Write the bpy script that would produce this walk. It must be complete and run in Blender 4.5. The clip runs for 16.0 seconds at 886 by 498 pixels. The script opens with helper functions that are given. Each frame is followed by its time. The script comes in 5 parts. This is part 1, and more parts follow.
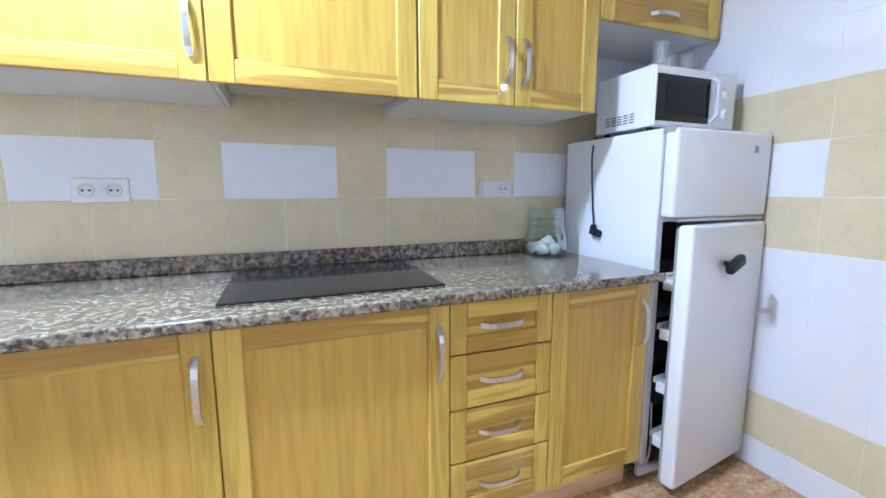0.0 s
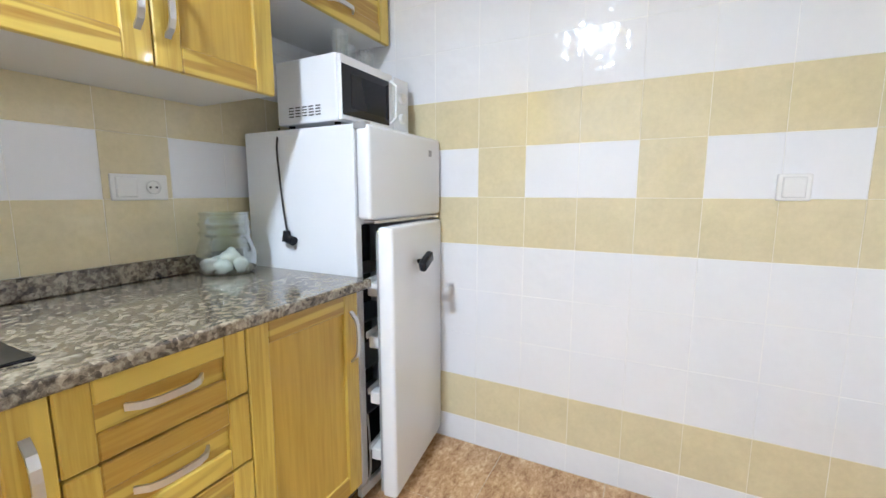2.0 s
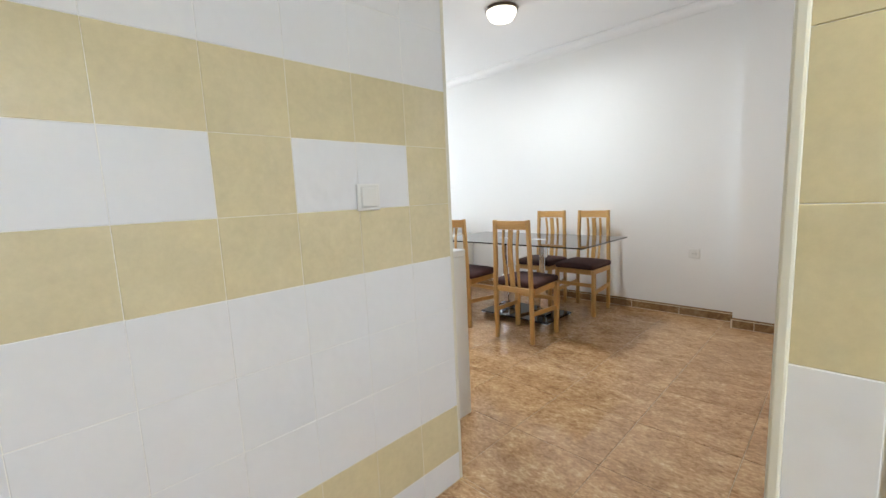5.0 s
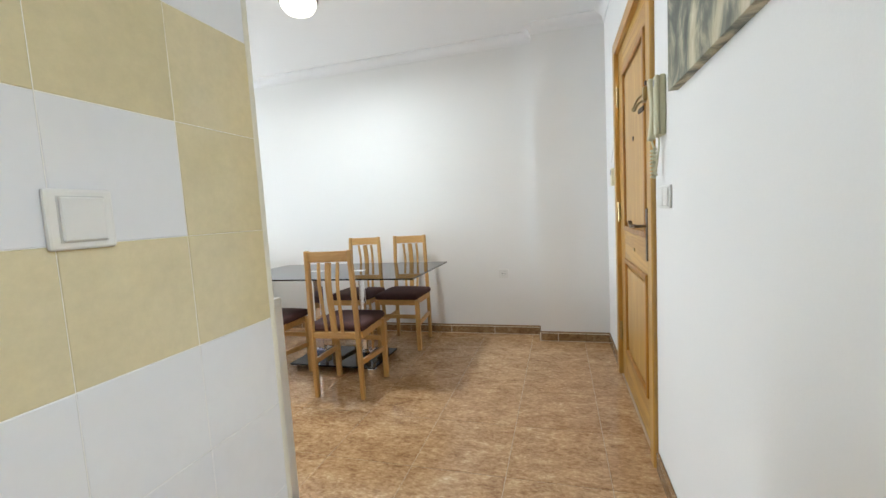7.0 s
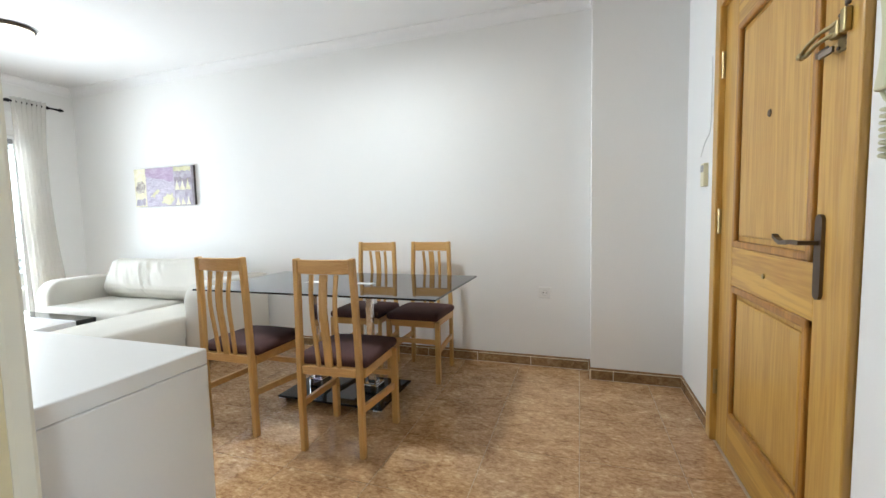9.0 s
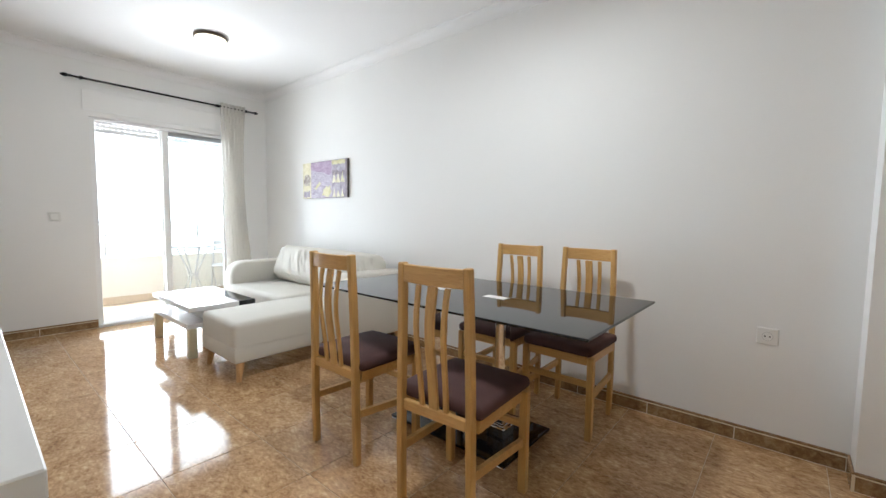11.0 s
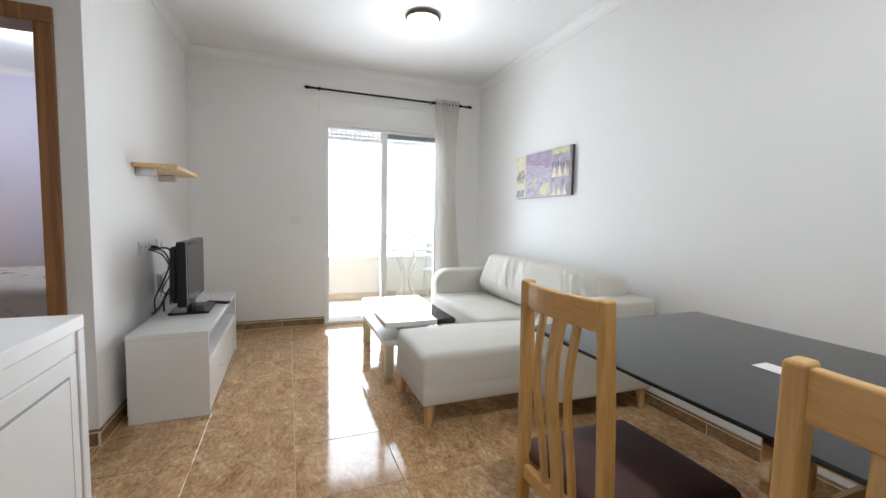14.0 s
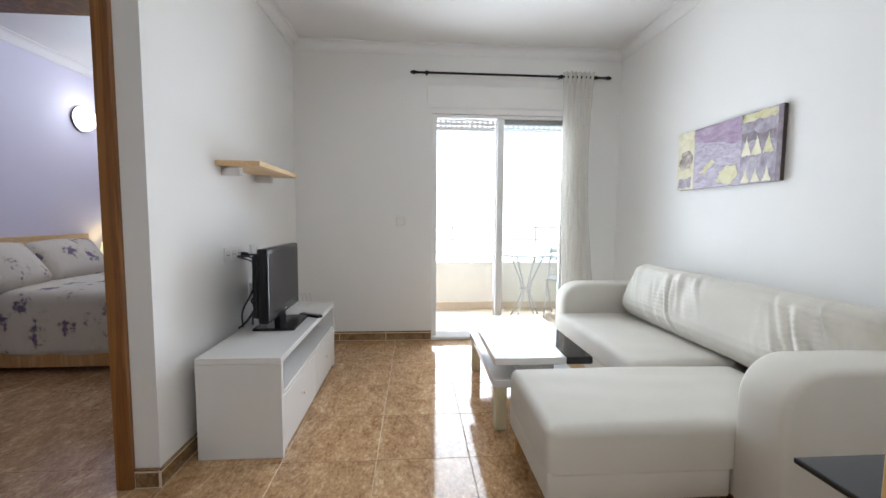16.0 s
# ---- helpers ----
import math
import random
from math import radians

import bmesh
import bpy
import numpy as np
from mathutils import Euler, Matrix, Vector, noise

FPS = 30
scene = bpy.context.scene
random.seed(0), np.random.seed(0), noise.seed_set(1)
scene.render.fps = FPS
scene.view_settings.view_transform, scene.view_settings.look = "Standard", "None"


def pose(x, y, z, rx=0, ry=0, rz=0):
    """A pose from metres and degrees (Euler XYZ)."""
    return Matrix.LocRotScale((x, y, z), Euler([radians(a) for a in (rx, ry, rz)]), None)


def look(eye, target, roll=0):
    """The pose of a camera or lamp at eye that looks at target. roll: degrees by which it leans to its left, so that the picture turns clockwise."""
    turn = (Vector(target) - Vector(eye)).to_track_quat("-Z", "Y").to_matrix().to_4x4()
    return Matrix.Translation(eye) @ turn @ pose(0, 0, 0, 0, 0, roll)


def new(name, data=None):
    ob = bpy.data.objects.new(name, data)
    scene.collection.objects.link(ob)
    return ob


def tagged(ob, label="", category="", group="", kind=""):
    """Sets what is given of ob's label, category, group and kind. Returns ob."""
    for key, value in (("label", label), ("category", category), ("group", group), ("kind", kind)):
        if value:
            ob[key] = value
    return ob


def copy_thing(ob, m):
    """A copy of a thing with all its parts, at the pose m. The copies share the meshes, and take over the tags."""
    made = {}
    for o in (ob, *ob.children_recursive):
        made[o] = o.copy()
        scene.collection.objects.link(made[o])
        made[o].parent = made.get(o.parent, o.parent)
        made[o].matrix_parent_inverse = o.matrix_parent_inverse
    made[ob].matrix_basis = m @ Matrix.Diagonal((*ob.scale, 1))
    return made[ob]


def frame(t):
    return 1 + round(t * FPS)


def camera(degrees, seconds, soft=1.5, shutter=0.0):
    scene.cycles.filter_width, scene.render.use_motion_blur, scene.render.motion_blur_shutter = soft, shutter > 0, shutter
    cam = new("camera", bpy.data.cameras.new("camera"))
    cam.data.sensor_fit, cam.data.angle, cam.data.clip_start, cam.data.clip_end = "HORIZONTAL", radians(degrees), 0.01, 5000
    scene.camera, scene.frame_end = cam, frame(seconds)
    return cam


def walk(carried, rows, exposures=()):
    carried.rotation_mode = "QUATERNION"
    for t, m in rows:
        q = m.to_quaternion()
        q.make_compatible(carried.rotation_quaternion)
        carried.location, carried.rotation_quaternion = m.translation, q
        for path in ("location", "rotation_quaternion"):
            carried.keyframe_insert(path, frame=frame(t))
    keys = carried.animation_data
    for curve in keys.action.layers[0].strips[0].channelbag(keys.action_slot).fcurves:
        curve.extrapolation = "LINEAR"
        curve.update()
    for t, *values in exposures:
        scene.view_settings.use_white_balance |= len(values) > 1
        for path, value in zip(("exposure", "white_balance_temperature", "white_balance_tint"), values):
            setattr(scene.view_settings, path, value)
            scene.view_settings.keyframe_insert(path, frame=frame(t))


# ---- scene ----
cam = camera(94.7, 16.0)
PATH = [
    (0, (0.023, 0.028, 1.15), (0.731, 1.877, 0.87), -0.2),
    (0.5, (0.057, 0.044, 1.153), (1.09, 1.735, 0.885), 0.0),
    (1, (0.087, 0.073, 1.139), (1.397, 1.562, 0.879), 0.2),
    (1.5, (0.121, 0.15, 1.136), (1.684, 1.369, 0.869), 0.2),
    (2, (0.192, 0.248, 1.145), (1.956, 1.151, 0.87), -0.0),
    (2.5, (0.251, 0.35, 1.152), (2.165, 0.852, 0.865), -0.4),
    (3, (0.272, 0.462, 1.151), (2.252, 0.524, 0.877), -1.2),
    (3.5, (0.3, 0.508, 1.17), (2.253, 0.184, 0.884), -1.9),
    (4, (0.429, 0.565, 1.152), (2.252, -0.209, 0.876), -2.2),
    (4.5, (0.602, 0.596, 1.156), (2.233, -0.529, 0.885), -2.4),
    (5, (0.732, 0.618, 1.154), (2.132, -0.786, 0.896), -2.6),
    (7.5, (1.261, 0.134, 1.14), (1.726, -1.804, 0.972), -2.7),
    (8, (1.349, -0.017, 1.143), (1.791, -1.961, 0.981), -2.2),
    (8.5, (1.389, -0.182, 1.129), (1.897, -2.111, 0.975), -1.9),
    (11, (1.602, -0.876, 1.11), (2.894, -2.396, 0.962), 0.8),
    (11.5, (1.692, -1.052, 1.109), (3.12, -2.445, 0.968), 0.6),
    (12, (1.804, -1.132, 1.112), (3.314, -2.435, 0.977), 0.8),
    (12.5, (1.929, -1.181, 1.107), (3.531, -2.371, 0.971), 1.0),
    (13, (2.083, -1.24, 1.116), (3.778, -2.292, 0.973), 1.1),
    (13.5, (2.223, -1.286, 1.112), (4.006, -2.181, 0.969), 1.3),
    (14, (2.386, -1.347, 1.108), (4.251, -2.055, 0.962), 1.1),
    (14.5, (2.537, -1.413, 1.107), (4.455, -1.96, 0.964), 1.1),
    (15, (2.68, -1.457, 1.098), (4.637, -1.846, 0.96), 0.9),
    (15.5, (2.87, -1.496, 1.1), (4.85, -1.747, 0.963), 0.7),
    (16, (3.031, -1.538, 1.112), (5.02, -1.677, 0.96), 0.4),
]
EXPOSURES = [
    (0.0, 1.25, 4780, 14), (1.5, 1.3, 5450, 9), (2.5, 1.17, 5450, 11), (3.5, 0.84, 5550, 10), (4.2, 0.78, 5650, 8), (5.0, 0.78, 5700, 6), (7.5, 0.78, 5650, 4),
    (8.5, 0.74, 5650, 4), (11.0, 0.4, 5750, 7), (12.5, 0.26, 5750, 7), (14.5, 0.16, 5750, 8), (16.0, 0.12, 5700, 8),
]
walk(cam, [(t, look(eye, target, roll)) for t, eye, target, roll in PATH], EXPOSURES)

# ---- world and light ----
world = bpy.data.worlds.new("sky")
scene.world = world
world.use_nodes = True
wt = world.node_tree
sky = wt.nodes.new("ShaderNodeTexSky")
sky.sky_type, sky.sun_disc = "NISHITA", False
sky.sun_elevation, sky.sun_rotation = radians(75), radians(130)
wt.links.new(sky.outputs[0], wt.nodes["Background"].inputs[0])
wt.nodes["Background"].inputs[1].default_value = 0.15


def lamp(name, kind, m, energy, color=(1, 1, 1), **kw):
    data = bpy.data.lights.new(name, kind)
    data.energy, data.color = energy, color
    if kind == "AREA":
        data.shape = kw.get("shape", "RECTANGLE")
        data.size, data.size_y = kw["size"]
        data.spread = kw["spread"]
    elif kind == "POINT":
        data.shadow_soft_size = kw["size"]
    else:
        data.angle = kw["size"]
    ob = new(name, data)
    ob.matrix_world = m
    return ob


lamp("sun", "SUN", look((0, 0, 10), (-1.2, 1.0, 4)), 4.6, (1, 0.96, 0.91), size=radians(0.5))
lamp("window_light", "AREA", look((6.90, -2.33, 1.02), (4.90, -2.33, 1.42)), 45, (1.0, 0.992, 0.985), size=(1.26, 1.94), spread=radians(125))
lamp("living_lamp_light", "POINT", pose(5.38, -2.29, 2.43), 5, (1, 0.97, 0.91), size=0.06)
lamp("dining_lamp_light", "AREA", pose(2.77, -2.2, 2.48), 15.5, (1, 0.97, 0.91), size=(0.23, 0.23), spread=radians(178), shape="DISK")
lamp("kitchen_lamp_light", "AREA", pose(-0.55, 0.80, 2.468), 32, (0.93, 0.97, 1.0), size=(0.20, 0.20), spread=radians(180), shape="DISK")
lamp("bedroom_sconce_light", "POINT", pose(7.44, 1.62, 2.12), 3, (1, 0.95, 0.88), size=0.06)
# unseen fill added to brighten the bedroom; it has no fitting
lamp("bedroom_fill_light", "POINT", pose(6.9, 0.7, 2.38), 13, (0.95, 0.96, 1.0), size=0.12)
lamp("bedside_lamp_light", "POINT", pose(7.55, 1.66, 0.78), 1.5, (1, 0.8, 0.4), size=0.04)

# ---- materials ----


def srgb(r, g, b):
    return tuple((c / 255 / 12.92 if c / 255 <= 0.04045 else ((c / 255 + 0.055) / 1.055) ** 2.4) for c in (r, g, b)) + (1,)


def base_mat(name, rough=0.5, metal=0.0, coat=0.0):
    m = bpy.data.materials.new(name)
    m.use_nodes = True
    b = m.node_tree.nodes["Principled BSDF"]
    b.inputs["Roughness"].default_value = rough
    b.inputs["Metallic"].default_value = metal
    b.inputs["Coat Weight"].default_value = coat
    b.inputs["Coat Roughness"].default_value = 0.05
    return m, m.node_tree, b


def node(nt, kind, **props):
    n = nt.nodes.new(kind)
    for k, v in props.items():
        n.inputs[k].default_value = v
    return n


def position(nt, stretch=(1, 1, 1), scatter=True):
    """World position, stretched, and moved at random from object to object."""
    geo = nt.nodes.new("ShaderNodeNewGeometry")
    mul = nt.nodes.new("ShaderNodeVectorMath")
    mul.operation = "MULTIPLY"
    mul.inputs[1].default_value = stretch
    nt.links.new(geo.outputs["Position"], mul.inputs[0])
    if not scatter:
        return mul.outputs[0]
    info = nt.nodes.new("ShaderNodeObjectInfo")
    add = nt.nodes.new("ShaderNodeVectorMath")
    add.operation = "MULTIPLY_ADD"
    nt.links.new(info.outputs["Random"], add.inputs[0])
    add.inputs[1].default_value = (37, 53, 71)
    nt.links.new(mul.outputs[0], add.inputs[2])
    return add.outputs[0]


def ramp(nt, fac, stops):
    r = nt.nodes.new("ShaderNodeValToRGB")
    while len(r.color_ramp.elements) < len(stops):
        r.color_ramp.elements.new(0.5)
    for e, (p, c) in zip(r.color_ramp.elements, stops):
        e.position, e.color = p, c
    nt.links.new(fac, r.inputs[0])
    return r.outputs[0]


def bump(nt, b, height, strength, dist=0.002):
    n = node(nt, "ShaderNodeBump", Strength=strength, Distance=dist)
    nt.links.new(height, n.inputs["Height"])
    nt.links.new(n.outputs[0], b.inputs["Normal"])


def shade(c, f):
    return tuple(min(1, x * f) for x in c[:3]) + (1,)


def plain(name, color, rough=0.5, metal=0.0, var=0.06, big=3.0, fine=60.0, relief=0.0, coat=0.0, scatter=False, rvar=0.0):
    """A surface with a soft variation at two scales, and fine relief."""
    m, nt, b = base_mat(name, rough, metal, coat)
    p = position(nt, scatter=scatter)
    n1 = node(nt, "ShaderNodeTexNoise", Scale=big, Detail=3.0)
    n2 = node(nt, "ShaderNodeTexNoise", Scale=fine, Detail=4.0)
    for n in (n1, n2):
        nt.links.new(p, n.inputs["Vector"])
    mix = nt.nodes.new("ShaderNodeMix")
    mix.inputs[0].default_value = 0.4
    nt.links.new(n1.outputs[0], mix.inputs[2])
    nt.links.new(n2.outputs[0], mix.inputs[3])
    c = ramp(nt, mix.outputs[0], [(0.3, shade(color, 1 - var)), (0.7, shade(color, 1 + var))])
    nt.links.new(c, b.inputs["Base Color"])
    if rvar:
        mr = node(nt, "ShaderNodeMapRange")
        mr.inputs["To Min"].default_value, mr.inputs["To Max"].default_value = rough - rvar, rough + rvar
        nt.links.new(n1.outputs[0], mr.inputs["Value"])
        nt.links.new(mr.outputs[0], b.inputs["Roughness"])
    if relief:
        bump(nt, b, n2.outputs[0], relief)
    return m


def wood(name, light, dark, axis, rough=0.35, scale=1.0, coat=0.3, contrast=0.5):
    """Varnished timber with its grain along the axis, and pale and dark growth bands."""
    m, nt, b = base_mat(name, rough, 0, coat)
    st = [9.0 * scale] * 3
    st[axis] = 0.55 * scale
    p = position(nt, st)
    n1 = node(nt, "ShaderNodeTexNoise", Scale=1.0, Detail=2.5, Distortion=1.1)
    nt.links.new(p, n1.inputs["Vector"])
    w = nt.nodes.new("ShaderNodeMath")
    w.operation = "MULTIPLY"
    w.inputs[1].default_value = 24.0
    nt.links.new(n1.outputs[0], w.inputs[0])
    s = nt.nodes.new("ShaderNodeMath")
    s.operation = "SINE"
    nt.links.new(w.outputs[0], s.inputs[0])
    n2 = node(nt, "ShaderNodeTexNoise", Scale=14.0, Detail=3.0)
    nt.links.new(p, n2.inputs["Vector"])
    band = ramp(nt, s.outputs[0], [(0.15, (0.1, 0.1, 0.1, 1)), (0.95, (1, 1, 1, 1))])
    mixf = nt.nodes.new("ShaderNodeMix")
    mixf.inputs[0].default_value = 1 - contrast
    nt.links.new(band, mixf.inputs[2])
    nt.links.new(n2.outputs[0], mixf.inputs[3])
    c = ramp(nt, mixf.outputs[0], [(0.12, dark), (0.62, light), (1.0, shade(light, 1.08))])
    nt.links.new(c, b.inputs["Base Color"])
    bump(nt, b, n2.outputs[0], 0.08, 0.001)
    return m


def granite(name):
    m, nt, b = base_mat(name, 0.14, 0, 0.4)
    p = position(nt, scatter=False)
    v = node(nt, "ShaderNodeTexVoronoi", Scale=95.0)
    n1 = node(nt, "ShaderNodeTexNoise", Scale=44.0, Detail=6.0, Roughness=0.72)
    n2 = node(nt, "ShaderNodeTexNoise", Scale=7.0, Detail=2.0)
    for n in (v, n1, n2):
        nt.links.new(p, n.inputs["Vector"])
    hue = nt.nodes.new("ShaderNodeSeparateColor")
    nt.links.new(v.outputs["Color"], hue.inputs[0])
    mix = nt.nodes.new("ShaderNodeMix")
    mix.inputs[0].default_value = 0.8
    nt.links.new(hue.outputs[0], mix.inputs[2])
    nt.links.new(n1.outputs[0], mix.inputs[3])
    c = ramp(nt, mix.outputs[0], [(0.30, srgb(40, 36, 32)), (0.41, srgb(78, 70, 59)), (0.49, srgb(112, 101, 84)), (0.58, srgb(146, 136, 116)), (0.66, srgb(164, 155, 134)), (0.74, srgb(108, 95, 77)), (0.86, srgb(70, 62, 53))])
    nt.links.new(c, b.inputs["Base Color"])
    return m


def floor_stone(name, f=1.0):
    """Polished brown tile, mottled like marble, each one differing."""
    m, nt, b = base_mat(name, 0.1, 0, 0.0)
    b.inputs["Specular IOR Level"].default_value = 0.4
    p = position(nt, (0.8, 1.35, 1))
    n1 = node(nt, "ShaderNodeTexNoise", Scale=6.0, Detail=5.0, Roughness=0.6, Distortion=1.2)
    n2 = node(nt, "ShaderNodeTexNoise", Scale=46.0, Detail=5.0, Roughness=0.7, Distortion=0.6)
    for n in (n1, n2):
        nt.links.new(p, n.inputs["Vector"])
    mix = nt.nodes.new("ShaderNodeMix")
    mix.inputs[0].default_value = 0.6
    nt.links.new(n1.outputs[0], mix.inputs[2])
    nt.links.new(n2.outputs[0], mix.inputs[3])
    c = ramp(nt, mix.outputs[0], [(p, shade(srgb(*col), f)) for p, col in ((0.3, (108, 79, 52)), (0.43, (158, 122, 85)), (0.55, (190, 156, 115)), (0.7, (226, 203, 167)))])
    nt.links.new(c, b.inputs["Base Color"])
    r = ramp(nt, n1.outputs[0], [(0.3, (0.06, 0.06, 0.06, 1)), (0.8, (0.13, 0.13, 0.13, 1))])
    nt.links.new(r, b.inputs["Roughness"])
    bump(nt, b, n1.outputs[0], 0.05, 0.002)
    return m


def glaze(name, color, var=0.05):
    """Glazed wall tile with a slightly wavy face."""
    m, nt, b = base_mat(name, 0.07, 0, 0.3)
    p = position(nt)
    n1 = node(nt, "ShaderNodeTexNoise", Scale=7.0, Detail=3.0)
    n2 = node(nt, "ShaderNodeTexNoise", Scale=15.0, Detail=1.5)
    for n in (n1, n2):
        nt.links.new(p, n.inputs["Vector"])
    n3 = node(nt, "ShaderNodeTexNoise", Scale=48.0, Detail=5.0, Roughness=0.7)
    nt.links.new(p, n3.inputs["Vector"])
    mix = nt.nodes.new("ShaderNodeMix")
    mix.inputs[0].default_value = 0.5
    nt.links.new(n1.outputs[0], mix.inputs[2])
    nt.links.new(n3.outputs[0], mix.inputs[3])
    c = ramp(nt, mix.outputs[0], [(0.34, shade(color, 1 - var)), (0.66, shade(color, 1 + var))])
    nt.links.new(c, b.inputs["Base Color"])
    bump(nt, b, n2.outputs[0], 0.52, 0.007)
    return m


def glow(name, color, strength):
    m, nt, b = base_mat(name, 0.4)
    b.inputs["Base Color"].default_value = color
    b.inputs["Emission Color"].default_value = color
    b.inputs["Emission Strength"].default_value = strength
    return m


def clear_pane(name):
    """Flat window glass: clear, with the gloss that its angle gives."""
    m = bpy.data.materials.new(name)
    m.use_nodes = True
    nt = m.node_tree
    nt.nodes.remove(nt.nodes["Principled BSDF"])
    fres = node(nt, "ShaderNodeFresnel", IOR=1.5)
    clear = node(nt, "ShaderNodeBsdfTransparent", Color=(0.93, 0.95, 0.95, 1))
    gloss = node(nt, "ShaderNodeBsdfGlossy", Roughness=0.02)
    mix = nt.nodes.new("ShaderNodeMixShader")
    for i, n in enumerate((fres, clear, gloss)):
        nt.links.new(n.outputs[0], mix.inputs[i])
    nt.links.new(mix.outputs[0], nt.nodes["Material Output"].inputs[0])
    return m


def thin_glass(name, tint=(0.95, 0.97, 0.97, 1), shine=0.13, rim=0.0):
    """Thin blown glass: mostly clear, with an even faint gloss."""
    m = bpy.data.materials.new(name)
    m.use_nodes = True
    nt = m.node_tree
    nt.nodes.remove(nt.nodes["Principled BSDF"])
    clear = node(nt, "ShaderNodeBsdfTransparent", Color=tint)
    gloss = node(nt, "ShaderNodeBsdfGlossy", Roughness=0.04)
    mix = nt.nodes.new("ShaderNodeMixShader")
    mix.inputs[0].default_value = shine
    if rim:
        lw = node(nt, "ShaderNodeLayerWeight", Blend=rim)
        nt.links.new(lw.outputs["Facing"], mix.inputs[0])
    nt.links.new(clear.outputs[0], mix.inputs[1])
    nt.links.new(gloss.outputs[0], mix.inputs[2])
    nt.links.new(mix.outputs[0], nt.nodes["Material Output"].inputs[0])
    return m


def sheer(name, color):
    """Thin woven cloth that lets some light through."""
    m = bpy.data.materials.new(name)
    m.use_nodes = True
    nt = m.node_tree
    nt.nodes.remove(nt.nodes["Principled BSDF"])
    p = position(nt, scatter=False)
    n1 = node(nt, "ShaderNodeTexNoise", Scale=240.0, Detail=2.0)
    nt.links.new(p, n1.inputs["Vector"])
    c = ramp(nt, n1.outputs[0], [(0.3, shade(color, 0.94)), (0.7, color)])
    diff = nt.nodes.new("ShaderNodeBsdfDiffuse")
    tran = nt.nodes.new("ShaderNodeBsdfTranslucent")
    clear = nt.nodes.new("ShaderNodeBsdfTransparent")
    nt.links.new(c, diff.inputs[0])
    nt.links.new(c, tran.inputs[0])
    a, b = nt.nodes.new("ShaderNodeMixShader"), nt.nodes.new("ShaderNodeMixShader")
    a.inputs[0].default_value, b.inputs[0].default_value = 0.55, 0.45
    nt.links.new(diff.outputs[0], a.inputs[1])
    nt.links.new(tran.outputs[0], a.inputs[2])
    nt.links.new(a.outputs[0], b.inputs[1])
    nt.links.new(clear.outputs[0], b.inputs[2])
    nt.links.new(b.outputs[0], nt.nodes["Material Output"].inputs[0])
    return m


def floral(name):
    """Cream cotton with scattered mauve flowers."""
    m, nt, b = base_mat(name, 0.85)
    p = position(nt, scatter=False)
    v = node(nt, "ShaderNodeTexVoronoi", Scale=5.5, Randomness=1.0)
    n1 = node(nt, "ShaderNodeTexNoise", Scale=26.0, Detail=3.0)
    nt.links.new(p, v.inputs["Vector"])
    nt.links.new(p, n1.inputs["Vector"])
    add = nt.nodes.new("ShaderNodeMath")
    add.operation = "MULTIPLY_ADD"
    add.inputs[1].default_value = 1.1
    nt.links.new(n1.outputs[0], add.inputs[0])
    nt.links.new(v.outputs["Distance"], add.inputs[2])
    c = ramp(nt, add.outputs[0], [(0.66, srgb(112, 98, 122)), (0.75, srgb(150, 142, 140)), (0.83, srgb(208, 199, 182)), (1.0, srgb(218, 210, 194))])
    nt.links.new(c, b.inputs["Base Color"])
    return m


def painting(name, palette, scale, stretch=(1, 1, 1)):
    m, nt, b = base_mat(name, 0.6)
    p = position(nt, stretch, scatter=False)
    n1 = node(nt, "ShaderNodeTexNoise", Scale=scale, Detail=5.0, Roughness=0.65, Distortion=0.8)
    nt.links.new(p, n1.inputs["Vector"])
    k = len(palette)
    c = ramp(nt, n1.outputs[0], [(0.3 + 0.4 * i / (k - 1), col) for i, col in enumerate(palette)])
    nt.links.new(c, b.inputs["Base Color"])
    bump(nt, b, n1.outputs[0], 0.3, 0.002)
    return m


M_WALL = plain("white_wall_paint", (0.80, 0.79, 0.77, 1), 0.75, var=0.015, big=1.2, fine=180, relief=0.12)
M_CEIL = plain("ceiling_paint", (0.80, 0.79, 0.78, 1), 0.8, var=0.012, big=1.5, fine=150, relief=0.06)
M_LILAC = plain("lilac_wall_paint", srgb(221, 217, 231), 0.75, var=0.02, big=1.2, fine=180, relief=0.12)
M_TILE_W = glaze("white_glazed_tile", (0.78, 0.78, 0.79, 1), 0.015)
M_TILE_B = glaze("beige_glazed_tile", srgb(213, 201, 163), 0.075)
M_GROUT = plain("pale_grout", srgb(238, 236, 228), 0.7, var=0.08, fine=90, relief=0.2)
M_TRIM = plain("cream_corner_trim", srgb(222, 218, 202), 0.3, var=0.02)
M_FLOOR = floor_stone("brown_polished_tile", 1.08)
M_FGROUT = plain("floor_grout", srgb(200, 180, 150), 0.7, var=0.1, fine=70)
M_JOINT = plain("pale_tile_joint", srgb(226, 214, 190), 0.7, var=0.08, fine=70)
M_SKIRT = floor_stone("brown_skirting_tile", 0.6)
M_PINE_V = wood("pine_upright", srgb(207, 180, 80), srgb(172, 138, 50), 2, contrast=0.34)
M_PINE_P = wood("pine_panel", srgb(201, 168, 72), srgb(176, 142, 54), 2, scale=0.55, contrast=0.12)
M_PINE_H = wood("pine_level", srgb(207, 180, 80), srgb(160, 120, 42), 0, contrast=0.6)
M_DOOR_V = wood("door_pine_upright", srgb(200, 160, 82), srgb(170, 126, 54), 2, scale=0.8, contrast=0.22)
